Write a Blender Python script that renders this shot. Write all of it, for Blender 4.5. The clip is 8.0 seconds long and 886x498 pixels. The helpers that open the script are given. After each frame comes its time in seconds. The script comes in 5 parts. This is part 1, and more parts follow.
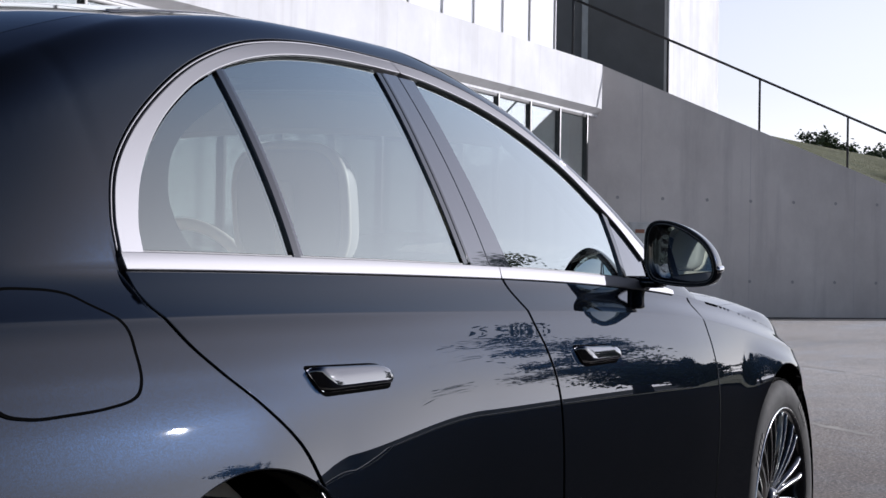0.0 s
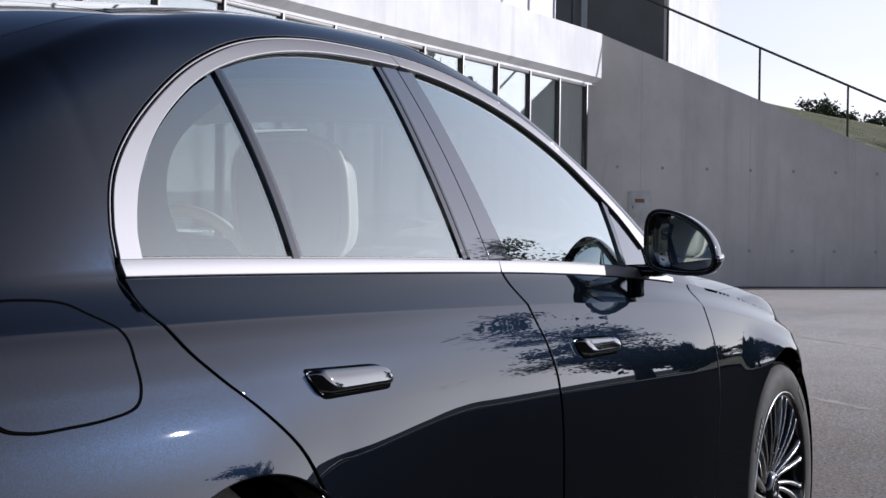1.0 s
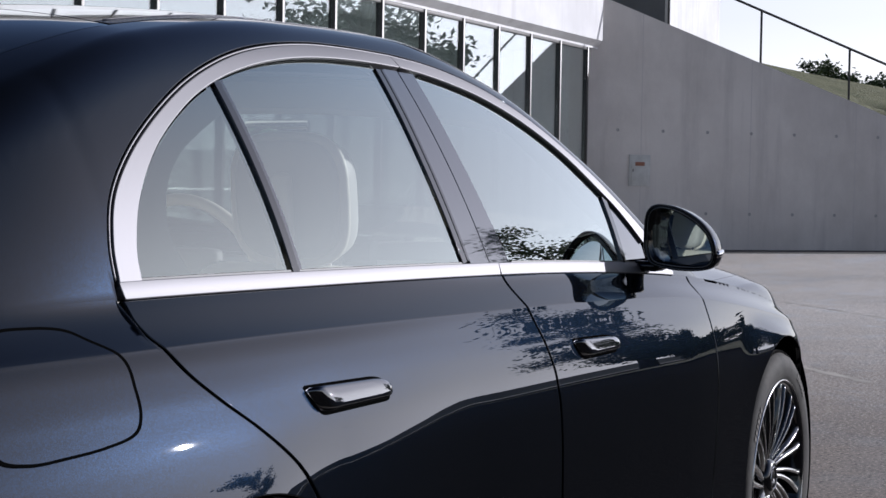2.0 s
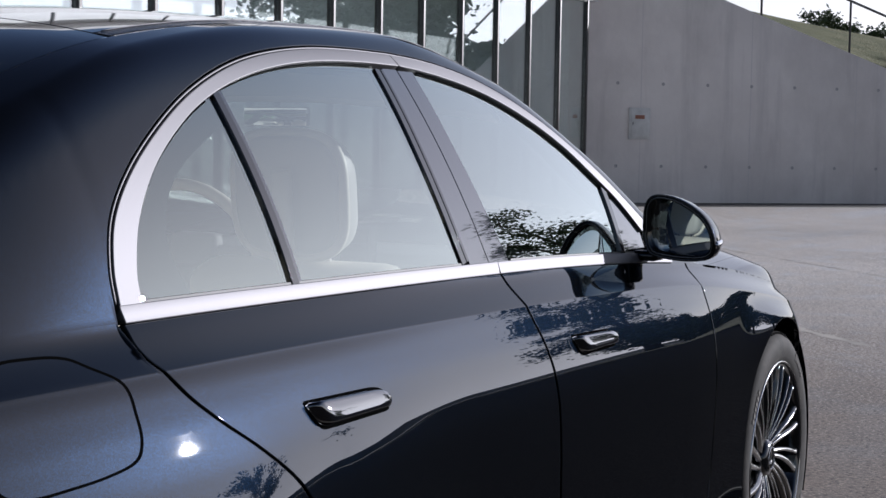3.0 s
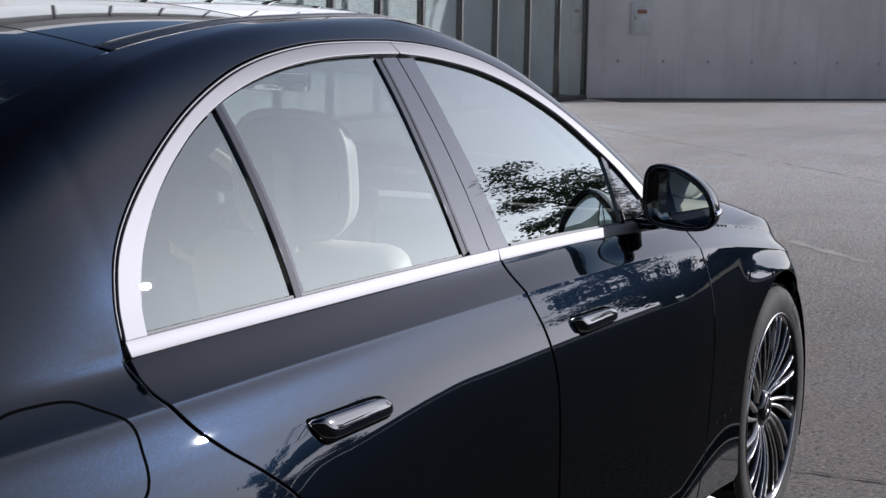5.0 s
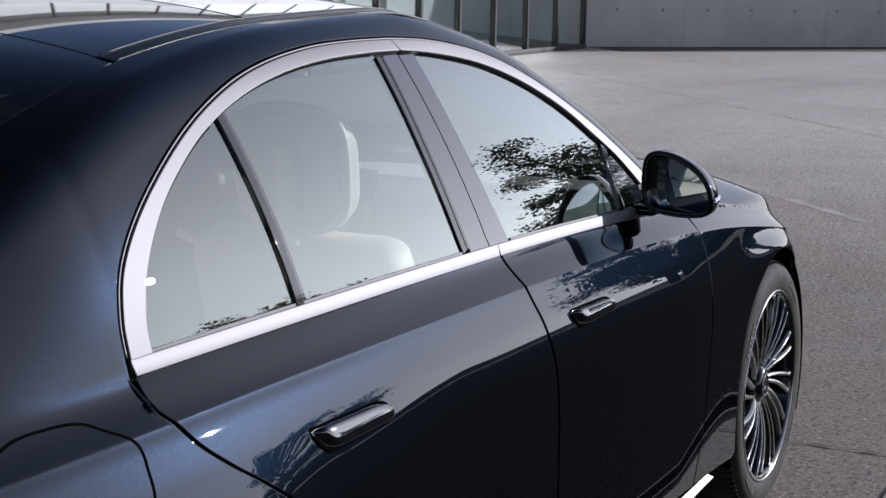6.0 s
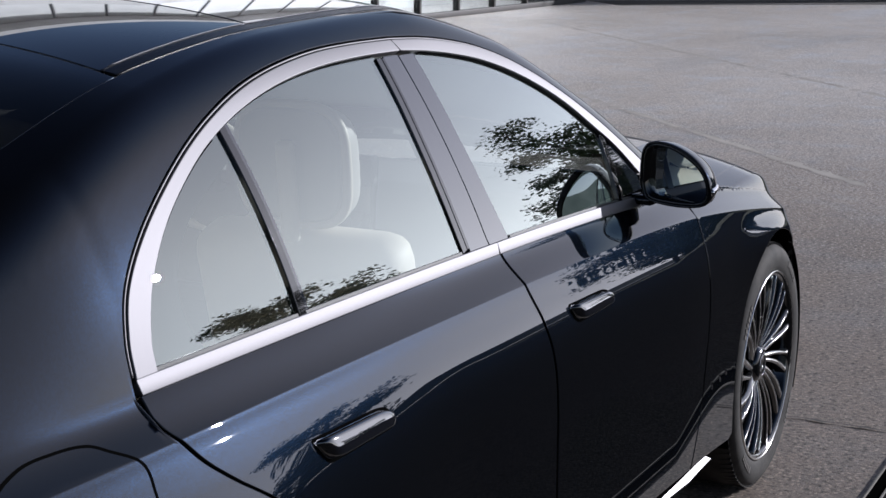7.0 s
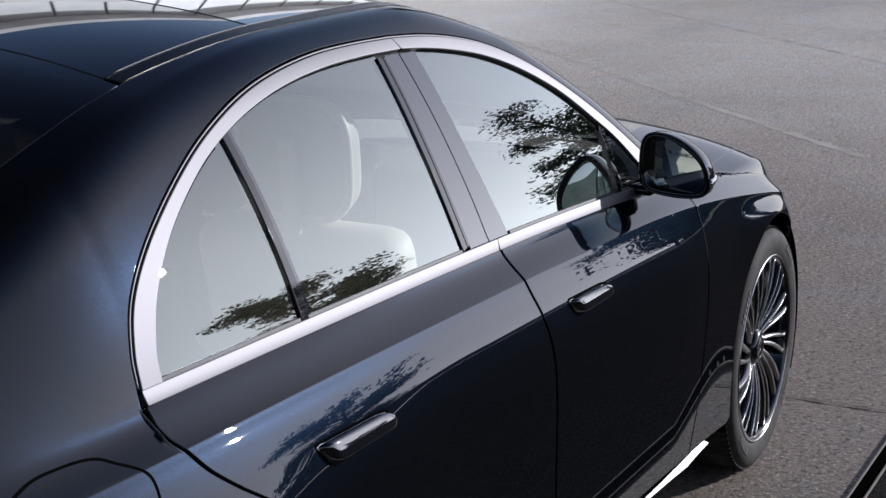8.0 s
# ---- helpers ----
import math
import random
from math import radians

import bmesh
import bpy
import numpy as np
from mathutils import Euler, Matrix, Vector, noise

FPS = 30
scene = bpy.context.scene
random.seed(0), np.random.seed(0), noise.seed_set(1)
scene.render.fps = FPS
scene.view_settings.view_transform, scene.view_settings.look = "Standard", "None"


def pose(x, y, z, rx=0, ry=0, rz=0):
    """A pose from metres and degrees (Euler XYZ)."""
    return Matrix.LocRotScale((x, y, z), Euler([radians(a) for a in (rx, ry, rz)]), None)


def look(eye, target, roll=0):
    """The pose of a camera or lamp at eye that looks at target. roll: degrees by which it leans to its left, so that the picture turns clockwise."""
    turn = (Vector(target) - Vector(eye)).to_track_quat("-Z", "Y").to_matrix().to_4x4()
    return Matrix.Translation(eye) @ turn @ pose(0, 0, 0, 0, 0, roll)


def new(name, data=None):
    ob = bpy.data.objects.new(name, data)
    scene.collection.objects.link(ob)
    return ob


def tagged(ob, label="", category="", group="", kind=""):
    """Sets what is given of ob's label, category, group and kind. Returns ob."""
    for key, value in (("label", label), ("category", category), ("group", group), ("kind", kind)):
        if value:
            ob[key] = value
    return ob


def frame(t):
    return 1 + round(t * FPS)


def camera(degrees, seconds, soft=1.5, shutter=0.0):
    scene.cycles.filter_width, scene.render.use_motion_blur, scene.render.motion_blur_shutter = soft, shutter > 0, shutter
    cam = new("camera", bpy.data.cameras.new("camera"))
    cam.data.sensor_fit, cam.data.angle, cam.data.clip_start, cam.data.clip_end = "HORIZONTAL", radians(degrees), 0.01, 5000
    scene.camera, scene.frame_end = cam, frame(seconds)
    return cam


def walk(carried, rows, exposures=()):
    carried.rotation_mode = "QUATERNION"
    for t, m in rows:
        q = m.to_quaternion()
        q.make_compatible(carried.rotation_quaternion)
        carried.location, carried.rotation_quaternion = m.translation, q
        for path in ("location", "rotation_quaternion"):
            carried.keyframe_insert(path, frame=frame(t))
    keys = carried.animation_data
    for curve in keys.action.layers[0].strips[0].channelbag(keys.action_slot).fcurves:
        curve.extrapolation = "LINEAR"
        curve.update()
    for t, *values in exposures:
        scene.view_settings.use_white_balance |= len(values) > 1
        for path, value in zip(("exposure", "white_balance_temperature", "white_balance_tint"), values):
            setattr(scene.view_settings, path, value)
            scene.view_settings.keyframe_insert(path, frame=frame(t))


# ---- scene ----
cam = camera(29.7, 8.0)
PATH = [
    (0, (-1.57, -2.083, 1.007), (0.228, -1.207, 1.023), 0.9),
    (0.5, (-1.567, -2.081, 1.026), (0.231, -1.206, 1.025), 0.9),
    (1, (-1.567, -2.081, 1.055), (0.231, -1.206, 1.032), 0.8),
    (1.5, (-1.564, -2.079, 1.091), (0.234, -1.204, 1.045), 0.9),
    (3, (-1.567, -2.079, 1.226), (0.228, -1.208, 1.092), 1.0),
    (3.5, (-1.565, -2.077, 1.269), (0.228, -1.207, 1.102), 1.0),
    (4, (-1.567, -2.077, 1.317), (0.224, -1.209, 1.114), 1.0),
    (4.5, (-1.569, -2.078, 1.364), (0.218, -1.212, 1.128), 1.0),
    (6, (-1.584, -2.079, 1.508), (0.191, -1.222, 1.173), 1.0),
    (6.5, (-1.588, -2.078, 1.555), (0.184, -1.224, 1.19), 0.9),
    (7, (-1.598, -2.083, 1.602), (0.168, -1.232, 1.208), 0.9),
    (7.5, (-1.608, -2.085, 1.647), (0.154, -1.237, 1.224), 0.9),
    (8, (-1.612, -2.087, 1.675), (0.146, -1.241, 1.234), 0.9),
]
walk(cam, [(t, look(eye, target, roll)) for t, eye, target, roll in PATH], exposures=[(0.0, 0.11, 5680, 13), (8.0, 0.11, 5680, 13)])

# ---- light: hazy afternoon sun from ahead of the car, beyond the wall ----
SUN_EL, SUN_AZ = 16, 55.0
sx, sy = math.sin(radians(SUN_AZ)), -math.cos(radians(SUN_AZ))
world = bpy.data.worlds.new("sky")
scene.world = world
world.use_nodes = True
wn = world.node_tree.nodes
sky = wn.new("ShaderNodeTexSky")
sky.sky_type, sky.sun_disc = "NISHITA", False
sky.sun_elevation, sky.sun_rotation = radians(SUN_EL), math.atan2(sx, sy)
sky.air_density, sky.dust_density, sky.ozone_density = 1.0, 0.3, 1.5
wn["Background"].inputs["Strength"].default_value = 1.0
haze = wn.new("ShaderNodeHueSaturation")
haze.inputs["Saturation"].default_value, haze.inputs["Value"].default_value = 0.34, 0.272
world.node_tree.links.new(sky.outputs["Color"], haze.inputs["Color"])


def sky_math(operation, a, b):
    """One step of arithmetic on the sky's colour; a and b are sockets or plain values."""
    n = wn.new("ShaderNodeVectorMath")
    n.operation = operation
    for socket, value in zip(n.inputs, (a, b)):
        if isinstance(value, tuple):
            socket.default_value = value
        else:
            world.node_tree.links.new(value, socket)
    return n.outputs["Vector"]


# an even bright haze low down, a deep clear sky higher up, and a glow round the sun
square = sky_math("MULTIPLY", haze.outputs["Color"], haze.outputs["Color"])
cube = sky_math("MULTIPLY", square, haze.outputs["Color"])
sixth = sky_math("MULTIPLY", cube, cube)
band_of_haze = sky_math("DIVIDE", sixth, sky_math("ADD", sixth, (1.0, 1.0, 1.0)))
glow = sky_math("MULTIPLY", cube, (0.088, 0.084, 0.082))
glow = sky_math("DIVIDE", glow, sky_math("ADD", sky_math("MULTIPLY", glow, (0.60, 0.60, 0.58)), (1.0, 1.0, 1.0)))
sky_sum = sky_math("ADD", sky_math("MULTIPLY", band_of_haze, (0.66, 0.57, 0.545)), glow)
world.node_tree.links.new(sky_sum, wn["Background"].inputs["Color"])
sun = new("sun", bpy.data.lights.new("sun", "SUN"))
sun.data.energy, sun.data.angle, sun.data.color = 5.0, radians(0.6), (1.0, 0.93, 0.85)
sun.matrix_world = look((sx * 40, sy * 40, math.tan(radians(SUN_EL)) * 40), (0, 0, 0))


# ---- materials ----
def shader(name, color, rough=0.5, metal=0.0, **more):
    m = bpy.data.materials.new(name)
    m.use_nodes = True
    b = m.node_tree.nodes["Principled BSDF"]
    b.inputs["Base Color"].default_value = (*color, 1)
    b.inputs["Roughness"].default_value, b.inputs["Metallic"].default_value = rough, metal
    for key, value in more.items():
        b.inputs[key.replace("_", " ")].default_value = value
    return m


def add(m, kind, **values):
    n = m.node_tree.nodes.new("ShaderNode" + kind)
    for key, value in values.items():
        n.inputs[key.replace("_", " ")].default_value = value
    return n


def wire(m, a, out, b, into):
    m.node_tree.links.new(a.outputs[out], b.inputs[into])


def mottled(m, scale, dark, light, detail=6, lo=0.35, hi=0.65, coords="Object", stretch=(1, 1, 1)):
    """Noise between two colours on the base colour; returns the mix node."""
    b = m.node_tree.nodes["Principled BSDF"]
    c = add(m, "TexCoord")
    mp = add(m, "Mapping", Scale=stretch)
    n = add(m, "TexNoise", Scale=scale, Detail=detail, Roughness=0.6)
    r = add(m, "ValToRGB")
    r.color_ramp.elements[0].position, r.color_ramp.elements[1].position = lo, hi
    r.color_ramp.elements[0].color, r.color_ramp.elements[1].color = (*dark, 1), (*light, 1)
    wire(m, c, coords, mp, "Vector")
    wire(m, mp, "Vector", n, "Vector")
    wire(m, n, "Fac", r, "Fac")
    wire(m, r, "Color", b, "Base Color")
    return r


def over(m, before, scale, color, amount, lo, hi, detail=4, stretch=(1, 1, 1), mode="MIX"):
    """A second scale of noise over what feeds the base colour."""
    b = m.node_tree.nodes["Principled BSDF"]
    c = add(m, "TexCoord")
    mp = add(m, "Mapping", Scale=stretch)
    n = add(m, "TexNoise", Scale=scale, Detail=detail, Roughness=0.65)
    r = add(m, "MapRange", From_Min=lo, From_Max=hi, To_Min=0.0, To_Max=amount)
    mix = add(m, "MixRGB", Color2=(*color, 1))
    mix.blend_type = mode
    wire(m, c, "Object", mp, "Vector")
    wire(m, mp, "Vector", n, "Vector")
    wire(m, n, "Fac", r, "Value")
    wire(m, r, "Result", mix, "Fac")
    wire(m, before, "Color", mix, "Color1")
    wire(m, mix, "Color", b, "Base Color")
    return mix


def bumpy(m, scale, strength, distance=0.01, detail=6, stretch=(1, 1, 1)):
    b = m.node_tree.nodes["Principled BSDF"]
    c = add(m, "TexCoord")
    mp = add(m, "Mapping", Scale=stretch)
    n = add(m, "TexNoise", Scale=scale, Detail=detail, Roughness=0.65)
    u = add(m, "Bump", Strength=strength, Distance=distance)
    wire(m, c, "Object", mp, "Vector")
    wire(m, mp, "Vector", n, "Vector")
    wire(m, n, "Fac", u, "Height")
    wire(m, u, "Normal", b, "Normal")
    return m


def glass(name, tint, ior=1.5, gain=1.0, sheen=(0.97, 1.0, 0.99)):
    m = bpy.data.materials.new(name)
    m.use_nodes = True
    m.node_tree.nodes.clear()
    o, mix = add(m, "OutputMaterial"), add(m, "MixShader")
    t = add(m, "BsdfTransparent", Color=(*tint, 1))
    g = add(m, "BsdfGlossy", Color=(*sheen, 1), Roughness=0.0)
    f = add(m, "LayerWeight", Blend=0.5)
    p, k = add(m, "Math"), add(m, "Math")
    p.operation, k.operation, k.use_clamp = "POWER", "MULTIPLY_ADD", True
    p.inputs[1].default_value = 4.6
    base = ((ior - 1) / (ior + 1)) ** 2 * 1.6
    k.inputs[1].default_value, k.inputs[2].default_value = gain * (1 - base), gain * base
    wire(m, f, "Facing", p, 0)
    wire(m, p, "Value", k, 0)
    wire(m, k, "Value", mix, "Fac")
    wire(m, t, "BSDF", mix, 1)
    wire(m, g, "BSDF", mix, 2)
    wire(m, mix, "Shader", o, "Surface")
    return m


PAINT = shader("midnight blue metallic paint", (0.0020, 0.0023, 0.0030), 0.5, 0.0, Specular_IOR_Level=0.0, Coat_Weight=1.0, Coat_Roughness=0.01, Coat_IOR=1.45)
flake = add(PAINT, "TexVoronoi", Scale=1300.0)
flake_ramp = add(PAINT, "ValToRGB")
flake_ramp.color_ramp.elements[0].color = (0.0006, 0.0011, 0.0021, 1)
flake_ramp.color_ramp.elements[1].color = (0.0014, 0.0036, 0.0088, 1)
flake_ramp.color_ramp.elements[0].position = 0.50
flakes = add(PAINT, "BsdfGlossy", Roughness=0.31)
both_lobes = add(PAINT, "AddShader")
wire(PAINT, add(PAINT, "TexCoord"), "Object", flake, "Vector")
wire(PAINT, flake, "Color", flake_ramp, "Fac")
wire(PAINT, flake_ramp, "Color", flakes, "Color")
wire(PAINT, PAINT.node_tree.nodes["Principled BSDF"], "BSDF", both_lobes, 0)
wire(PAINT, flakes, "BSDF", both_lobes, 1)
wire(PAINT, both_lobes, "Shader", PAINT.node_tree.nodes["Material Output"], "Surface")
SATIN = shader("satin bright trim", (0.185, 0.181, 0.190), 0.62, 1.0)
STRIP = shader("brushed bright strip", (0.22, 0.217, 0.22), 0.50, 1.0)
CHROME = shader("polished chrome", (0.66, 0.65, 0.67), 0.06, 1.0)
PIANO = shader("gloss black", (0.006, 0.006, 0.007), 0.04, 0.0, Coat_Weight=0.5)
HANDLE = shader("glossy handle paint", (0.004, 0.005, 0.008), 0.03, 0.0, Coat_Weight=1.0, Coat_IOR=2.0)
MOULD = shader("satin black moulding", (0.004, 0.004, 0.005), 0.20, 0.0, Specular_IOR_Level=0.08)
PILLAR = shader("gloss pillar cover", (0.012, 0.015, 0.022), 0.03, 0.0, Coat_Weight=1.0, Coat_Roughness=0.02, Coat_IOR=1.6)
RUBBER = bumpy(shader("black rubber", (0.012, 0.012, 0.013), 0.55), 90, 0.1)
GAP = shader("underbody black", (0.003, 0.003, 0.003), 0.9, Specular_IOR_Level=0.0)
WINDOW = glass("tinted window glass", (0.45, 0.485, 0.455), 1.5, 2.85, (0.91, 0.98, 0.94))
REARGLASS = glass("dark tinted rear glass", (0.05, 0.055, 0.055), 1.5, 1.1)
ROOFGLASS = glass("dark roof glass", (0.05, 0.055, 0.055), 1.5, 1.7)
FRIT = shader("black glass border", (0.016, 0.018, 0.020), 0.9, 0.0, Specular_IOR_Level=0.0)
MIRROR = shader("mirror", (0.82, 0.86, 0.84), 0.0, 1.0)
CREAM = bumpy(shader("cream leather", (0.80, 0.75, 0.65), 0.5), 60, 0.04, 0.002)
GREYCLOTH = bumpy(shader("grey leather", (0.52, 0.51, 0.48), 0.55), 60, 0.04, 0.002)
BEIGE = bumpy(shader("beige leather", (0.74, 0.68, 0.58), 0.55), 60, 0.04, 0.002)
DARKTRIM = bumpy(shader("dark soft trim", (0.09, 0.088, 0.085), 0.6), 60, 0.04, 0.002)
LINING = bumpy(shader("pale woven roof lining", (0.62, 0.60, 0.56), 0.9), 300, 0.1, 0.001)
TYRE = shader("dusty tyre rubber", (0.05, 0.045, 0.04), 0.8, Specular_IOR_Level=0.3)
mottled(TYRE, 9, (0.012, 0.011, 0.010), (0.055, 0.048, 0.042), 8, 0.40, 0.80)
bumpy(TYRE, 120, 0.2, 0.002)
MARK = shader("moulded rubber mark", (0.07, 0.062, 0.055), 0.7)
MACHINED = shader("machined alloy", (0.50, 0.49, 0.48), 0.2, 1.0)
RIMBLACK = shader("rim gloss black", (0.010, 0.010, 0.011), 0.12, 0.0, Coat_Weight=0.7)
DISC = shader("brake disc steel", (0.35, 0.35, 0.36), 0.35, 1.0)

PLAZA = shader("worn concrete ground", (0.3, 0.28, 0.27), 0.62, Specular_IOR_Level=0.5)
r = mottled(PLAZA, 0.35, (0.170, 0.125, 0.090), (0.230, 0.174, 0.130), 5, 0.35, 0.65)
r = over(PLAZA, r, 7, (0.085, 0.075, 0.067), 0.6, 0.50, 0.75, 6)
r = over(PLAZA, r, 1.7, (0.20, 0.188, 0.178), 0.55, 0.50, 0.70, 7)
r = over(PLAZA, r, 0.09, (0.24, 0.23, 0.222), 0.6, 0.52, 0.70, 6, (0.35, 2.2, 1))
r = over(PLAZA, r, 0.22, (0.09, 0.084, 0.08), 0.5, 0.55, 0.72, 6, (0.5, 2.0, 1))
r = over(PLAZA, r, 26, (0.050, 0.038, 0.028), 0.45, 0.50, 0.66, 10)
r = over(PLAZA, r, 62, (0.52, 0.42, 0.33), 0.85, 0.54, 0.64, 5)
r = over(PLAZA, r, 48, (0.030, 0.024, 0.019), 0.85, 0.53, 0.62, 5, (1.1, 0.9, 1))
# grazing sheen and haze put into the colour: paler and bluer towards +x
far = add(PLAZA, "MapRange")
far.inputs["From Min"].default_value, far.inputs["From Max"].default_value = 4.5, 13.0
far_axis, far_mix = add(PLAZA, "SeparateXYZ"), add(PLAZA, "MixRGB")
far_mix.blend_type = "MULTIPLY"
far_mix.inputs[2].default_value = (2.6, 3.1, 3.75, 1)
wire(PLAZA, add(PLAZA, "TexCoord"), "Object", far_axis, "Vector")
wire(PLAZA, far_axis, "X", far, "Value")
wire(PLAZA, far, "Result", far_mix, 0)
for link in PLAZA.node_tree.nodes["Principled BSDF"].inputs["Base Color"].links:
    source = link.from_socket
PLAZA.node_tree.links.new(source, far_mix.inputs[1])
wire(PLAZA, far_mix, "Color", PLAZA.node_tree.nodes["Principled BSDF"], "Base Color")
bumpy(PLAZA, 70, 0.7, 0.004, 8)
ASPHALT = shader("dark asphalt", (0.03, 0.03, 0.031), 0.95, Specular_IOR_Level=0.0)
r = mottled(ASPHALT, 140, (0.018, 0.017, 0.017), (0.062, 0.058, 0.055), 4, 0.4, 0.7)
bumpy(ASPHALT, 120, 0.6, 0.008)
WALL = shader("board marked concrete", (0.3, 0.3, 0.3), 0.88)
r = mottled(WALL, 0.55, (0.67, 0.63, 0.60), (0.79, 0.75, 0.715), 7, 0.35, 0.65)
r = over(WALL, r, 1.6, (0.38, 0.36, 0.35), 0.6, 0.52, 0.80, 7, (1.0, 1.0, 0.10))
r = over(WALL, r, 9, (0.80, 0.785, 0.775), 0.35, 0.6, 0.8, 4)
r = over(WALL, r, 0.30, (0.41, 0.385, 0.36), 0.5, 0.50, 0.72, 8, (1.0, 1.0, 0.6))
bumpy(WALL, 14, 0.25, 0.01)
FASCIA = shader("white painted concrete", (0.78, 0.78, 0.79), 0.75)
r = mottled(FASCIA, 0.8, (0.58, 0.57, 0.575), (0.70, 0.69, 0.695), 5)
r = over(FASCIA, r, 1.8, (0.42, 0.40, 0.39), 0.6, 0.52, 0.75, 6, (1.6, 1.6, 0.08))
TOWER = shader("grey render", (0.22, 0.215, 0.21), 0.9)
mottled(TOWER, 0.6, (0.19, 0.185, 0.18), (0.24, 0.235, 0.23), 5)
BLIND = shader("white blind", (0.80, 0.80, 0.80), 0.8)
mottled(BLIND, 1.2, (0.74, 0.74, 0.75), (0.82, 0.82, 0.82), 3)
FRAME = shader("dark bronze window frame", (0.055, 0.052, 0.05), 0.45, 0.3)
STEEL = shader("dark painted steel rail", (0.05, 0.048, 0.047), 0.5, 0.4)
PANE = glass("facade glass", (0.80, 0.835, 0.845), 1.52, 2.2)
GREENPANE = glass("green window glass", (0.42, 0.60, 0.40), 1.52, 1.0)
ROOM = shader("pale room", (0.78, 0.81, 0.79), 0.9)
# for the slab joint and for the shade painted below the wall
JOINTSHADE = shader("dark joint and wall shade", (0.09, 0.085, 0.08), 0.95)
TIE = shader("tie hole", (0.40, 0.39, 0.385), 0.95)
CABINET = shader("grey white painted steel", (0.62, 0.62, 0.60), 0.5)
mottled(CABINET, 6, (0.55, 0.55, 0.53), (0.66, 0.66, 0.64), 4)
NOTICE = shader("faded red brown notice", (0.30, 0.13, 0.08), 0.6)
KERB = bumpy(shader("worn edging", (0.20, 0.185, 0.165), 0.8), 60, 0.5)
LINE = shader("worn pale line", (0.3, 0.29, 0.28), 0.9)
mottled(LINE, 2.5, (0.36, 0.33, 0.295), (0.50, 0.46, 0.41), 9)
JOINT = shader("wall joint", (0.63, 0.605, 0.59), 0.95)
GRASS = shader("meadow grass", (0.10, 0.12, 0.04), 0.95)
r = mottled(GRASS, 0.5, (0.085, 0.095, 0.032), (0.155, 0.150, 0.065), 8, 0.35, 0.65)
bumpy(GRASS, 4, 0.8, 0.3)
HILLS = shader("distant wooded hills", (0.05, 0.065, 0.06), 1.0)
mottled(HILLS, 0.02, (0.055, 0.070, 0.070), (0.095, 0.110, 0.110), 8)
BARK = bumpy(shader("bark", (0.09, 0.07, 0.055), 0.95), 14, 0.7, 0.02)
LEAF = shader("dark green leaf", (0.045, 0.075, 0.028), 0.6)
info = add(LEAF, "NewGeometry")
leaf_ramp = add(LEAF, "ValToRGB")
leaf_ramp.color_ramp.elements[0].color, leaf_ramp.color_ramp.elements[1].color = (0.030, 0.052, 0.020, 1), (0.085, 0.115, 0.042, 1)
wire(LEAF, info, "Random Per Island", leaf_ramp, "Fac")
wire(LEAF, leaf_ramp, "Color", LEAF.node_tree.nodes["Principled BSDF"], "Base Color")


# ---- the car's outer form: metres, x forward from the rear axle, y from the middle, z up ----
def curve(*knots):
    """A smooth monotone-limited curve through (x, value) knots, as a function of x."""
    xs = np.array([k[0] for k in knots], float)
    ys = np.array([k[1] for k in knots], float)
    d = np.diff(ys) / np.diff(xs)
    m = np.zeros(len(xs))
    m[0], m[-1] = d[0], d[-1]
    for i in range(1, len(xs) - 1):
        if d[i - 1] * d[i] > 0:
            w1, w2 = 2 * (xs[i + 1] - xs[i]) + (xs[i] - xs[i - 1]), (xs[i + 1] - xs[i]) + 2 * (xs[i] - xs[i - 1])
            m[i] = (w1 + w2) / (w1 / d[i - 1] + w2 / d[i])

    xl, yl, ml = xs.tolist(), ys.tolist(), m.tolist()

    def f(x):
        x = min(max(x, xl[0]), xl[-1])
        i = 0
        while i < len(xl) - 2 and x > xl[i + 1]:
            i += 1
        h = xl[i + 1] - xl[i]
        s = (x - xl[i]) / h
        q = s * s
        c = q * s
        return ((2 * c - 3 * q + 1) * yl[i] + (c - 2 * q + s) * h * ml[i]
                + (3 * q - 2 * c) * yl[i + 1] + (c - q) * h * ml[i + 1])
    return f


belt_z = curve((-1.1, 0.965), (-0.6, 0.985), (0.1, 0.993), (0.6, 0.9890), (1.2, 0.9800), (1.5, 0.9725), (1.95, 0.955), (2.4, 0.925), (3.0, 0.85), (3.6, 0.72))


def taper(x):
    """How far the sides draw in towards the tail and the nose."""
    if x < 0.25:
        return 0.115 * ((0.25 - x) / 1.35) ** 2
    return 0.24 * (max(x - 3.10, 0.0) / 0.5) ** 2.0

roof_z = curve((-1.12, 1.02), (-0.95, 1.045), (-0.62, 1.06), (-0.3, 1.195), (0.06, 1.325), (0.38, 1.402), (0.82, 1.448), (1.25, 1.458), (1.6, 1.402),
               (1.9, 1.280), (2.3, 1.085), (2.62, 0.998), (3.0, 0.990), (3.4, 0.903), (3.65, 0.79), (3.75, 0.7))
waist = curve((0.12, 0.9055), (0.20, 0.9260), (0.26, 0.9375), (0.32, 0.9430), (0.5, 0.9480), (0.64, 0.9503), (0.74, 0.9468), (0.80, 0.9395), (0.86, 0.9240), (0.90, 0.9085), (0.918, 0.9010), (0.93, 0.8955))
hip = curve((-1.1, 0.93), (0.1, 0.935), (1.0, 0.925), (2.0, 0.90), (3.0, 0.80), (3.6, 0.68))


def fillet(x):
    """How far the rear pillar is drawn in above the shoulder."""
    s = min(max((0.080 - x) / 0.42, 0.0), 1.0)
    return 0.048 * s * s * (3 - 2 * s)


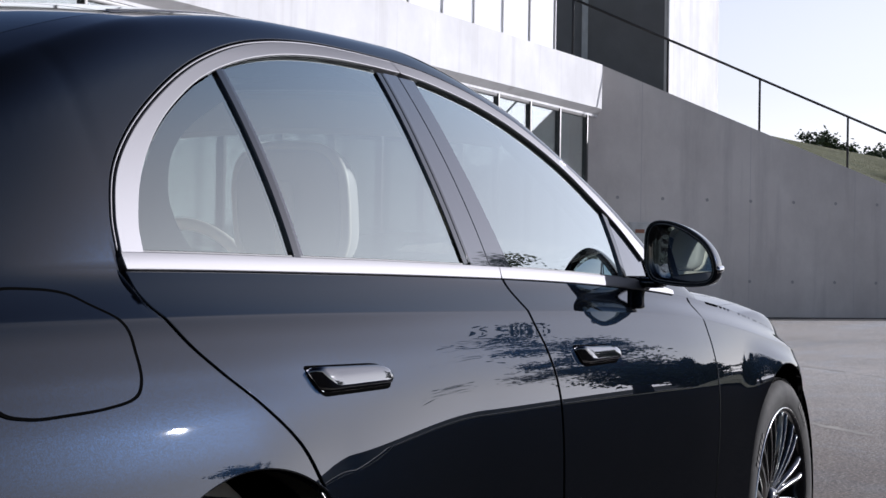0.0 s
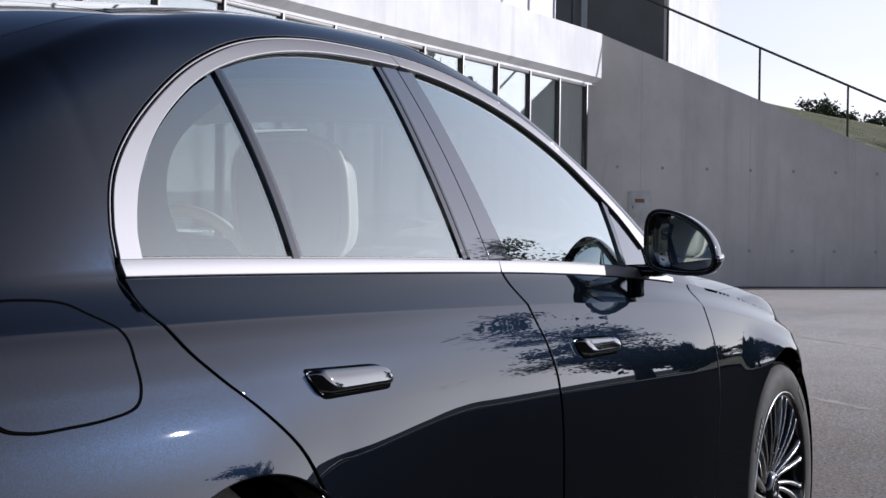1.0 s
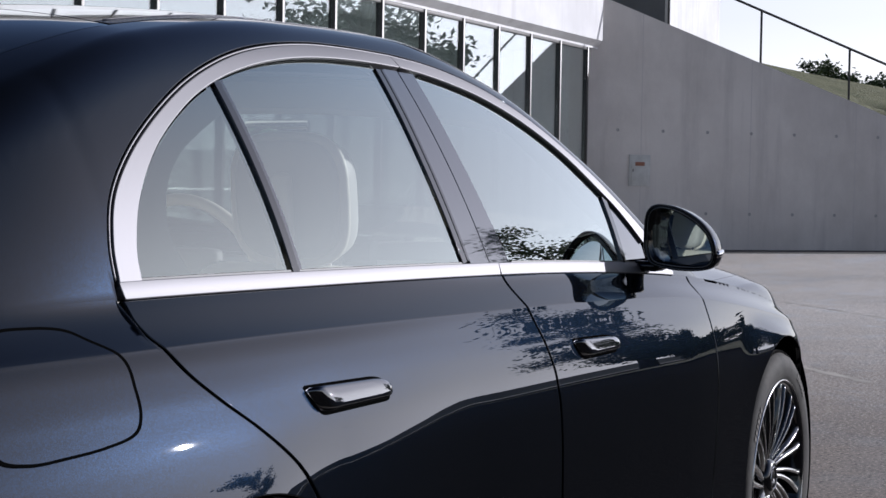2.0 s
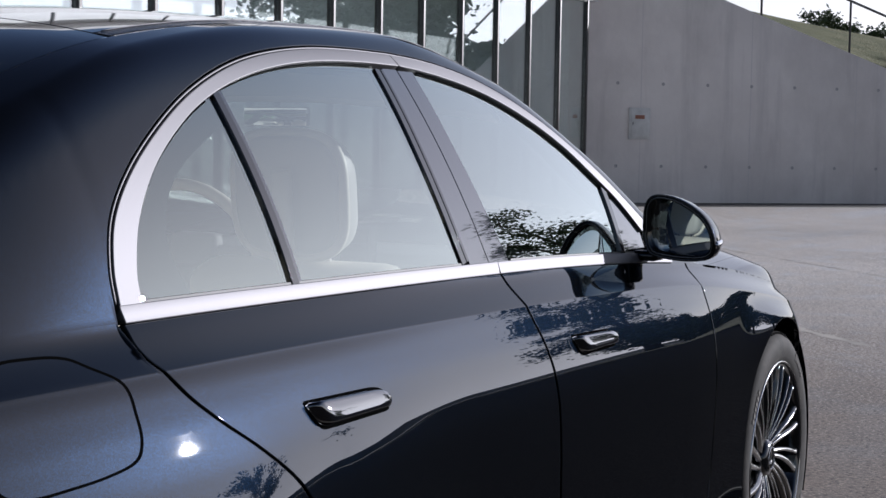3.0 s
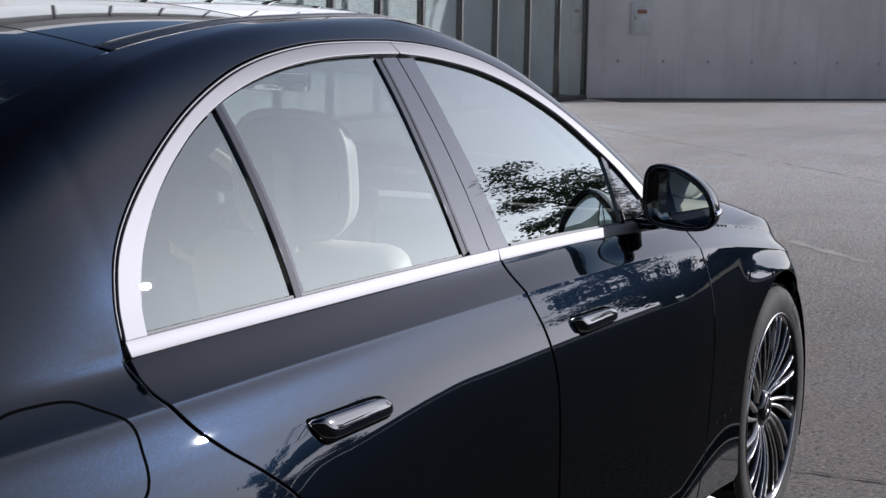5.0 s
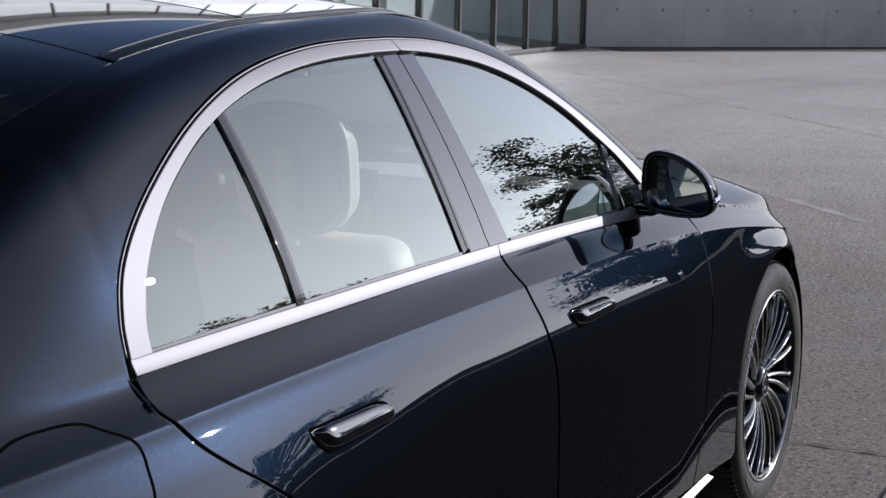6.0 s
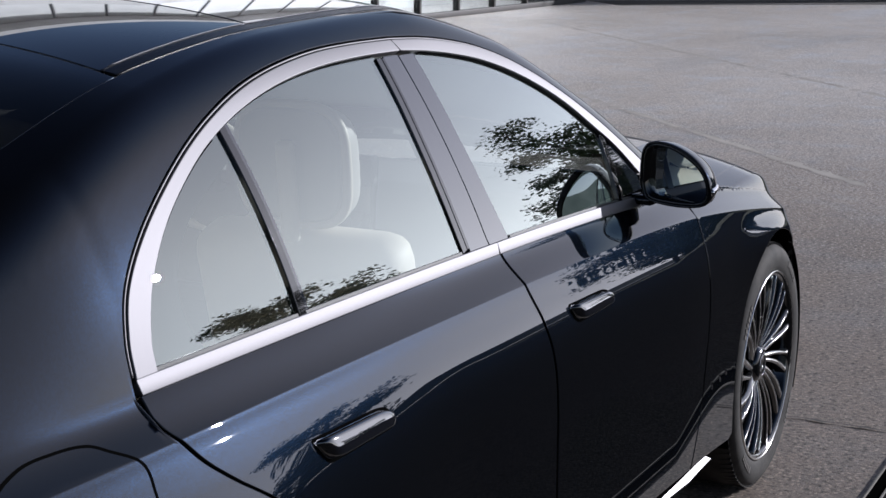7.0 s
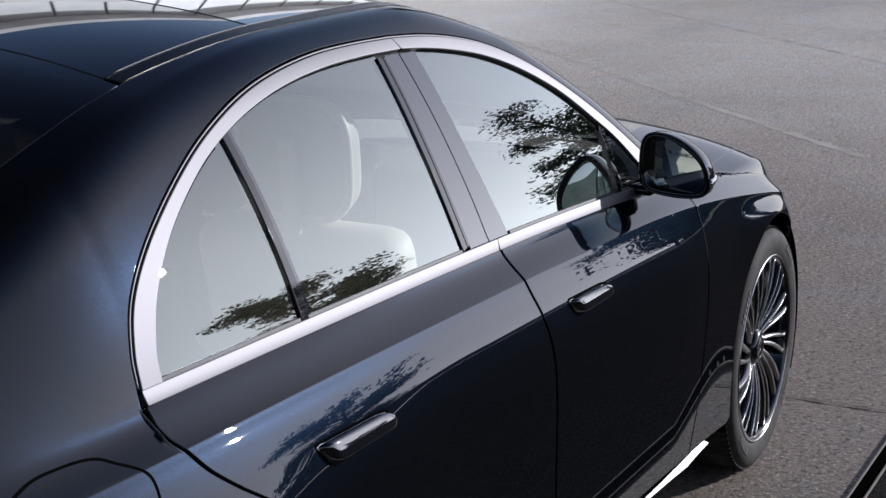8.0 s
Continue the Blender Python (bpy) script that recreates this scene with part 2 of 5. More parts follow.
def ease(v):
    v = min(max(v, 0.0), 1.0)
    return v * v * (3 - 2 * v)


def swell(x, z):
    """The hollow just under the shoulder crease and the haunch over the rear wheel."""
    h = hip(x) - z
    hollow = 0.0055 * (1 - (1 + h / 0.011) * math.exp(-h / 0.011)) * math.exp(-h / 0.12) * (1 - ease((x - 0.35) / 0.7))
    d = max(0.925 - z, 0.0)
    u = min(max((math.hypot(x - 2.96, z - 0.362) - 0.385) / 0.19, 0.0), 1.0)
    hollow += 0.027 * (1 - u) ** 2 * ease(h / 0.06) * ease((z - 0.60) / 0.22)
    return hollow + 0.62 * d * d / (1 + (d / 0.25) ** 2) * ease((0.95 - x) / 0.55) * (1 + 0.85 * ease((0.46 - x) / 0.27))


def belt_y(x):
    return 0.848 - taper(x)


def side_y(x, z):
    """Half the width at a height below the belt line."""
    c, b = hip(x), belt_z(x)
    if z <= c:
        wing = ease((x - 2.05) / 0.70)
        flank = waist(z * 0.93 / c)
        below = 1 - min((c - z) / 0.24, 1.0)
        return flank + (0.9305 - 0.035 * below * below - (0.5 * max(0.9480 - flank, 0.0) if z < 0.45 else 0.0) - flank) * wing + swell(x, z) - taper(x)
    h = b - c
    s = (z - c) / h
    top = waist(0.93)
    m0 = -1.02 + 0.22 * ease((x - 0.6) / 1.2)
    m1 = -0.30 - (0.52 * (1 - ease((x - 0.45) / 0.8)) if x > 0.0775 else fillet(x) / 0.10)
    return ((2 * s**3 - 3 * s**2 + 1) * top + (s**3 - 2 * s**2 + s) * h * m0
            + (3 * s**2 - 2 * s**3) * 0.848 + (s**3 - s**2) * h * m1 - taper(x))


ring_h = curve((-0.45, 0.0), (-0.05, 0.045), (0.0885, 0.075), (0.129, 0.133), (0.213, 0.202), (0.335, 0.264), (0.535, 0.327), (0.738, 0.36), (1.2, 0.40))


def roof_y(x, y):
    """The height of the upper body at half width y."""
    a = roof_z(x) - 0.11 * y * y - 0.10 * y**6
    lean = belt_y(x) - y
    if lean <= 0:
        return belt_z(x)
    h, w = (math.sqrt(0.30**2 + 4 * 0.53 * lean) - 0.30) / (2 * 0.53), fillet(x)
    if x < 1.0:
        g, over = 0.14 * (1 - ease((x - 0.55) / 0.45)), ring_h(x)
        for _ in range(6):
            q, d = math.exp(-h / 0.10), max(h - over, 0.0)
            h -= (0.30 * h + 0.53 * h * h + w * (1 - q) + g * d * d - lean) / (0.30 + 1.06 * h + w * q / 0.10 + 2 * g * d)
            h = max(h, 0.0)
    b = belt_z(x) + h
    r = 0.05
    h = min(max(0.5 + 0.5 * (b - a) / r, 0), 1)
    return b * (1 - h) + a * h - r * h * (1 - h)


def upper_y(x, z):
    """Half the width of the upper body at a height."""
    lo, hi = 0.0, belt_y(x)
    for _ in range(22):
        mid = (lo + hi) / 2
        if roof_y(x, mid) > z:
            lo = mid
        else:
            hi = mid
    return (lo + hi) / 2


def half_width(x, z):
    return side_y(x, z) if z < belt_z(x) else upper_y(x, z)


def outside(x, y, z):
    """How far a point lies outside the body, roughly."""
    y = abs(y)
    if z < belt_z(x):
        return y - side_y(x, z)
    return (z - roof_y(x, y)) * 0.5 if y < belt_y(x) else y - belt_y(x)


def body_normal(x, y, z, e=0.001):
    b = belt_z(x)
    if abs(z - b) < 3 * e:
        z = b - 3 * e
        y = math.copysign(side_y(x, z), y)
    n = Vector((outside(x + e, y, z) - outside(x - e, y, z),
                outside(x, y + e, z) - outside(x, y - e, z),
                outside(x, y, z + e) - outside(x, y, z - e)))
    return n.normalized()


def on_side(x, z):
    return Vector((x, -half_width(x, z), z))


def on_top(x, y):
    return Vector((x, y, roof_y(x, abs(y))))


# ---- mesh helpers ----
def link_mesh(name, verts, faces, material, parent=None, label="", normals=None, smooth=True):
    me = bpy.data.meshes.new(name)
    me.from_pydata([tuple(v) for v in verts], [], faces)
    me.materials.append(material)
    if smooth:
        me.polygons.foreach_set("use_smooth", [True] * len(me.polygons))
    if normals:
        me.normals_split_custom_set_from_vertices([tuple(n) for n in normals])
    ob = new(name, me)
    if parent:
        ob.parent = parent
    if label:
        ob["label"] = label
    return ob


def part(name, bm, material, parent, label="", smooth=True):
    me = bpy.data.meshes.new(name)
    bm.to_mesh(me)
    bm.free()
    me.materials.append(material)
    if smooth:
        me.polygons.foreach_set("use_smooth", [True] * len(me.polygons))
    ob = new(name, me)
    if parent:
        ob.parent = parent
    if label:
        ob["label"] = label
    return ob


def box(bm, lo, hi, bevel=0.0, m=None, seg=2):
    r = bmesh.ops.create_cube(bm, size=1)
    vs = r["verts"]
    for v in vs:
        v.co = Vector([lo[i] + (hi[i] - lo[i]) * (v.co[i] + 0.5) for i in range(3)])
    if bevel:
        es = list({e for v in vs for e in v.link_edges})
        out = bmesh.ops.bevel(bm, geom=es, offset=bevel, segments=seg, affect="EDGES", profile=0.5)
        vs = list({v for f in out["faces"] for v in f.verts} | {v for v in vs if v.is_valid})
    if m:
        bmesh.ops.transform(bm, matrix=m, verts=vs)
    return vs


def tube(bm, pts, r, sides=8, closed=False, flat=1.0):
    """A round bar along points, capped unless closed."""
    rings = []
    n = len(pts)
    side = None
    for i, p in enumerate(pts):
        a, b = pts[(i - 1) % n if closed else max(i - 1, 0)], pts[(i + 1) % n if closed else min(i + 1, n - 1)]
        d = (Vector(b) - Vector(a)).normalized()
        if side is None:
            side = d.orthogonal().normalized()
        side = (side - d * side.dot(d)).normalized()
        up = d.cross(side)
        rr = r(i / max(n - 1, 1)) if callable(r) else r
        rings.append([bm.verts.new(Vector(p) + (side * math.cos(q) + up * math.sin(q) * flat) * rr)
                      for q in (2 * math.pi * k / sides for k in range(sides))])
    for i in range(n if closed else n - 1):
        a, b = rings[i], rings[(i + 1) % n]
        for k in range(sides):
            bm.faces.new((a[k], a[(k + 1) % sides], b[(k + 1) % sides], b[k]))
    if not closed:
        bm.faces.new(rings[0][::-1])
        bm.faces.new(rings[-1])
    return rings


def lathe(profile, steps, axis="y"):
    """A bmesh turned round the y axis from a closed list of (radius, y)."""
    bm = bmesh.new()
    rings = [[bm.verts.new((r * math.cos(a), y, r * math.sin(a))) for r, y in profile] for a in (2 * math.pi * k / steps for k in range(steps))]
    n = len(profile)
    for i in range(steps):
        a, b = rings[i], rings[(i + 1) % steps]
        for k in range(n):
            bm.faces.new((a[k], b[k], b[(k + 1) % n], a[(k + 1) % n]))
    bmesh.ops.recalc_face_normals(bm, faces=bm.faces)
    return bm


def spline(knots, count):
    """A smooth line through control points of any dimension."""
    k = [Vector(p) for p in knots]
    k = [2 * k[0] - k[1]] + k + [2 * k[-1] - k[-2]]
    out = []
    for i in range(count):
        s = i / (count - 1) * (len(k) - 3)
        j = min(int(s), len(k) - 4)
        f = s - j
        p0, p1, p2, p3 = k[j:j + 4]
        out.append(0.5 * ((2 * p1) + (p2 - p0) * f + (2 * p0 - 5 * p1 + 4 * p2 - p3) * f * f + (3 * p1 - p0 - 3 * p2 + p3) * f**3))
    return out


def sheet(name, rows, material, parent, label="", lift=0.0, lip=0.002, depth=0.012, left=False, normal=None, plain=None):
    """A panel over a grid of points on the body, with a rolled edge turned inwards. left: its twin on the other side."""
    nu, nv = len(rows), len(rows[0])
    normal = normal or body_normal
    verts, norms, faces = [], [], []
    for i in range(nu):
        for j in range(nv):
            p = rows[i][j]
            n = normal(*p)
            verts.append(p + n * lift)
            norms.append(n)
    idx = lambda i, j: i * nv + j
    a, b, c = verts[idx(nu // 2, nv // 2)], verts[idx(min(nu // 2 + 1, nu - 1), nv // 2)], verts[idx(nu // 2, min(nv // 2 + 1, nv - 1))]
    turn = (b - a).cross(c - a).dot(norms[idx(nu // 2, nv // 2)]) < 0
    for i in range(nu - 1):
        for j in range(nv - 1):
            f = (idx(i, j), idx(i + 1, j), idx(i + 1, j + 1), idx(i, j + 1))
            faces.append(f[::-1] if turn else f)
    loop = ([idx(i, 0) for i in range(nu)] + [idx(nu - 1, j) for j in range(1, nv)]
            + [idx(i, nv - 1) for i in range(nu - 2, -1, -1)] + [idx(0, j) for j in range(nv - 2, 0, -1)])
    count = len(loop)
    ring = loop
    outs = []
    for k, v in enumerate(loop):
        along = verts[loop[(k + 1) % count]] - verts[loop[k - 1]]
        o = along.cross(norms[v])
        o = o.normalized() if o.length > 1e-9 else Vector((0, 0, 0))
        outs.append(-o if turn else o)
    for ang, sink in ((30, 0), (60, 0), (90, 0), (90, depth)):
        s, q = math.sin(radians(ang)), math.cos(radians(ang))
        fresh = []
        for k, v in enumerate(loop):
            fresh.append(len(verts))
            if plain and plain(verts[v]):
                verts.append(verts[v] - norms[v] * sink)
                norms.append(norms[v])
                continue
            verts.append(verts[v] + outs[k] * lip * s - norms[v] * (lip * (1 - q) + sink))
            norms.append((norms[v] * q + outs[k] * s).normalized())
        for k in range(count):
            f = (ring[k], fresh[k], fresh[(k + 1) % count], ring[(k + 1) % count])
            faces.append(f[::-1] if turn else f)
        ring = fresh
    if left:
        verts = [Vector((v.x, -v.y, v.z)) for v in verts]
        norms = [Vector((n.x, -n.y, n.z)) for n in norms]
        faces = [f[::-1] for f in faces]
    return link_mesh(name, verts, faces, material, parent, label, norms)


def band(edge_a, edge_b, steps):
    """Grid points on the side of the body between two lines of (x, z)."""
    return [[on_side(*(a.lerp(b, k / steps))) for k in range(steps + 1)] for a, b in zip(edge_a, edge_b)]


def to_crease(a, b, n):
    """Points of (x, z) from a to b, gathered on both sides of the shoulder crease if it lies between."""
    a, b = Vector(a), Vector(b)
    length = (b - a).length
    over = lambda f: (lambda q: q.y - hip(q.x))(a.lerp(b, f))
    if length < 0.02 or over(0) >= 0:
        return [a.lerp(b, k / n) for k in range(n + 1)]
    lo, hi = 0.0, 1.0
    for _ in range(26):
        mid = (lo + hi) / 2
        if over(mid) > 0:
            hi = mid
        else:
            lo = mid
    e = min(0.0010 / length, 0.01)
    m = min(lo, 1 - 3 * e)
    dense, last = n // 4, n // 4
    first = n - dense - last
    g = min(0.045 / length, m * 0.5)
    f = [(m - g) * k / first for k in range(first)] + [m - g + (g - e) * k / dense for k in range(dense + 1)]
    f += [m + e + (1 - m - e) * k / (last - 1) for k in range(last)]
    return [a.lerp(b, v) for v in f]


def upright(x0, x1, z0, z1, nu, nv):
    """Grid points on the side between two upright lines x(z) and two level lines z(x)."""
    rows = []
    for i in range(nu + 1):
        row = []
        for j in range(nv + 1):
            u, v = i / nu, j / nv
            x, z = 1.0, 0.7
            for _ in range(6):
                x = x0(z) + (x1(z) - x0(z)) * u
                z = z0(x) + (z1(x) - z0(x)) * v
                if nv > 60:
                    lo, hi, c = z0(x), z1(x), hip(x)
                    d = nv // 4
                    if j < nv - 2 * d:
                        z = lo + (c - 0.045 - lo) * j / (nv - 2 * d)
                    elif j <= nv - d:
                        z = c - 0.045 + 0.044 * (j - nv + 2 * d) / d
                    else:
                        z = c + 0.001 + (hi - c - 0.001) * (j - nv + d - 1) / (d - 1)
            row.append(on_side(x, z))
        rows.append(row)
    return rows


def top_grid(x0, x1, y0, y1, nu, nv):
    """Grid points on the top of the body between two lines x(y) and two lines y(x)."""
    rows = []
    for i in range(nu + 1):
        row = []
        for j in range(nv + 1):
            u, v = i / nu, j / nv
            y = 0.0
            for _ in range(9):
                x = x0(abs(y)) + (x1(abs(y)) - x0(abs(y))) * u
                y = y0(x) + (y1(x) - y0(x)) * v
            row.append(on_top(x, y))
        rows.append(row)
    return rows


# ---- the car ----
REAR_X, FRONT_X, HUB_Z, ARCH = 0.19, 2.96, 0.352, 0.385
GAPW = 0.0030
shut_rear = curve((0.290, 0.584), (0.360, 0.586), (0.420, 0.579), (0.500, 0.553), (0.560, 0.525), (0.6430, 0.4190), (0.6990, 0.3700), (0.7630, 0.3200), (0.8250, 0.2390), (0.8680, 0.1730), (0.9060, 0.1260), (0.9320, 0.1050), (0.955, 0.085), (0.972, 0.079), (0.990, 0.080), (1.010, 0.080))
shut_mid = curve((0.29, 1.300), (0.47, 1.288), (0.60, 1.277), (0.72, 1.273), (0.79, 1.265), (0.85, 1.249), (0.91, 1.227), (0.98, 1.214), (1.01, 1.196))
shut_front = curve((0.22, 2.170), (0.32, 2.211), (0.42, 2.247), (0.53, 2.264), (0.66, 2.281), (0.76, 2.286), (0.87, 2.293), (0.92, 2.305), (0.945, 2.322))
split_up = curve((0.98, 1.198), (1.003, 1.178), (1.05, 1.1675), (1.17, 1.150), (1.27, 1.142), (1.345, 1.1385), (1.38, 1.138))
sill_z = curve((0.5, 0.292), (1.8, 0.290), (2.3, 0.270), (2.6, 0.243))
ditch_y = curve((-1.1, 0.66), (-0.6, 0.645), (0.12, 0.614), (0.30, 0.598), (0.47, 0.583), (0.82, 0.572), (1.3, 0.566), (1.65, 0.565), (2.0, 0.615), (2.3, 0.680), (2.6, 0.745))
OUT_REAR = [(0.0843, 1.0085), (0.093, 1.059), (0.126, 1.117), (0.197, 1.175), (0.302, 1.233), (0.420, 1.283), (0.555, 1.3235), (0.690, 1.349), (0.844, 1.365), (0.990, 1.370), (1.135, 1.370)]
IN_REAR = [(0.126, 1.008), (0.134, 1.054), (0.174, 1.118), (0.252, 1.184), (0.362, 1.243), (0.467, 1.2825), (0.585, 1.313), (0.715, 1.335), (0.855, 1.348), (1.000, 1.353), (1.145, 1.353)]
OUT_FRONT = [(1.139, 1.370), (1.260, 1.364), (1.374, 1.352), (1.485, 1.333), (1.590, 1.304), (1.691, 1.265), (1.792, 1.217), (1.895, 1.160), (2.000, 1.095), (2.110, 1.025)]
IN_FRONT = [(1.152, 1.353), (1.240, 1.347), (1.347, 1.335), (1.459, 1.3165), (1.566, 1.289), (1.670, 1.252), (1.772, 1.205), (1.872, 1.145), (1.958, 1.092), (2.051, 1.020)]


def flat2(knots):
    return [(x, 0.0, z) for x, z in knots]


def line2(knots, count):
    return [Vector((p.x, p.z)) for p in spline(flat2(knots), count)]


def grown(line, by):
    """A line of (x, z) moved sideways, to its left as it runs."""
    out = []
    for i, p in enumerate(line):
        d = (line[min(i + 1, len(line) - 1)] - line[max(i - 1, 0)]).normalized()
        out.append(p + Vector((-d.y, d.x)) * by)
    return out


def strip(line, w0, w1, n=2):
    return band(grown(line, w0), grown(line, w1), n)


car = tagged(new("car"), "dark blue metallic saloon car with bright window surrounds, parked on concrete", "car")


def both(make):
    """Build on the right-hand side and again on the left."""
    for left in (False, True):
        make(left)


def door_rear(left):
    rows = upright(lambda z: shut_rear(z) + GAPW + 0.003, lambda z: shut_mid(z) - GAPW - 0.003, sill_z, lambda x: belt_z(x) - 0.001, 96, 80)
    door = sheet("rear_door", rows, PAINT, car, "dark blue rear door", left=left)
    belt = [Vector((0.0865 + (1.199 - 0.0865) * i / 60, 0)) for i in range(61)]
    low, high = [Vector((p.x, belt_z(p.x))) for p in belt], [Vector((p.x + 0.004 - (0.0085 if i == 0 else 0.0), belt_z(p.x) + 0.0180)) for i, p in enumerate(belt)]
    sheet("belt_trim", band(low, high, 3), SATIN, door, "satin bright belt strip", lift=0.004, left=left,
          normal=lambda x, y, z: Vector((0, -1, 0.22 + 20 * (z - belt_z(x)))).normalized())
    sheet("window_surround", band(line2(OUT_REAR, 90), line2(IN_REAR, 90), 4), SATIN, door, "satin bright window surround", lift=0.003, left=left)
    sill = lambda x: belt_z(x) + 0.0190
    inner = line2(IN_REAR, 120)
    top = curve(*[(p.x, p.y) for p in inner[8::8]])
    back = curve(*[(p.y, p.x) for p in inner[0:80:8]])
    dz = lambda z: 0.474 + (1.29 - z) * 0.075
    rows = []
    for i in range(41):
        z0 = 1.0105 + (1.287 - 1.0105) * i / 40
        rows.append([on_side(max(back(z0), 0.127) + 0.001 + (dz(z0) - max(back(z0), 0.127) - 0.002) * j / 30, z0) for j in range(31)])
    pane = sheet("quarter_glass", rows, WINDOW, door, "fixed quarter window glass", lift=-0.006, lip=0.001, depth=0.002, left=left)
    pane.visible_shadow = False
    rim = [(0.256, 1.012), (0.236, 1.045), (0.230, 1.079), (0.242, 1.112), (0.271, 1.147), (0.317, 1.179), (0.380, 1.208), (0.484, 1.247)]
    inn = [(0.131, 1.012), (0.143, 1.045), (0.176, 1.100), (0.220, 1.145), (0.280, 1.190), (0.345, 1.226), (0.42, 1.259), (0.482, 1.283)]
    sheet("glass_border", band(line2(rim, 40), line2(inn, 40), 3), FRIT, door, "dark ceramic border of the quarter window", lift=-0.0085, lip=0.0005, depth=0.001, left=left)
    gz = curve((1.000, 1.070), (1.040, 1.0615), (1.080, 1.0555), (1.140, 1.0495), (1.200, 1.047), (1.270, 1.049), (1.345, 1.0525))
    rows = []
    for i in range(51):
        u = i / 50
        row = []
        for j in range(41):
            v = j / 40
            x, z = 0.8, 1.2
            for _ in range(6):
                x = dz(z) + 0.02 + (gz(z) - dz(z) - 0.02) * u
                z = sill(x) - 0.004 + (top(x) + 0.005 - sill(x)) * v
            row.append(on_side(x, z))
        rows.append(row)
    pane = sheet("window_glass", rows, WINDOW, door, "tinted rear door window glass", lift=-0.006, lip=0.001, depth=0.002, left=left)
    pane.visible_shadow = False
    bar = [Vector((dz(z), z)) for z in (1.005 + (1.291 - 1.005) * k / 24 for k in range(25))]
    sheet("division_bar", strip(bar, 0.0, -0.017), PIANO, door, "black upright bar between the panes", lift=-0.001, lip=0.002, left=left)
    sheet("division_bar", strip(bar, -0.018, -0.028), PILLAR, door, lift=-0.003, lip=0.001, left=left)
    seal = [Vector((gz(z), z)) for z in (1.004 + (1.345 - 1.004) * k / 24 for k in range(25))]
    sheet("window_channel", strip(seal, 0.0, -0.017), PIANO, door, "black window channel", lift=-0.002, lip=0.002, left=left)
    sheet("window_channel", strip(seal, -0.0185, -0.0265), PIANO, door, lift=-0.001, lip=0.001, left=left)
    sheet("pillar_cover", upright(lambda z: gz(z) + 0.0285, lambda z: split_up(z) - 0.0025, sill, lambda x: 1.3465, 8, 30), PILLAR, door,
          "glossy dark pillar cover", lift=-0.002, lip=0.0015, left=left)
    inside = [p for p in inner if p.x > 0.46 and p.x < 1.05]
    sheet("top_seal", strip(inside, -0.0005, -0.0030, 1), RUBBER, door, lift=-0.003, lip=0.001, left=left)
    sheet("top_seal", strip(inner[:58], -0.0005, -0.0045, 1), PIANO, door, lift=-0.002, lip=0.001, left=left)
    base = [Vector((x, sill(x) - 0.001)) for x in (0.135 + 0.93 * k / 40 for k in range(41))]
    sheet("belt_seal", strip(base, 0.0, 0.006, 1), RUBBER, door, lift=-0.003, lip=0.001, left=left)
    handle(door, 0.374, 0.610, 0.861, 0.8245, left)
    return door


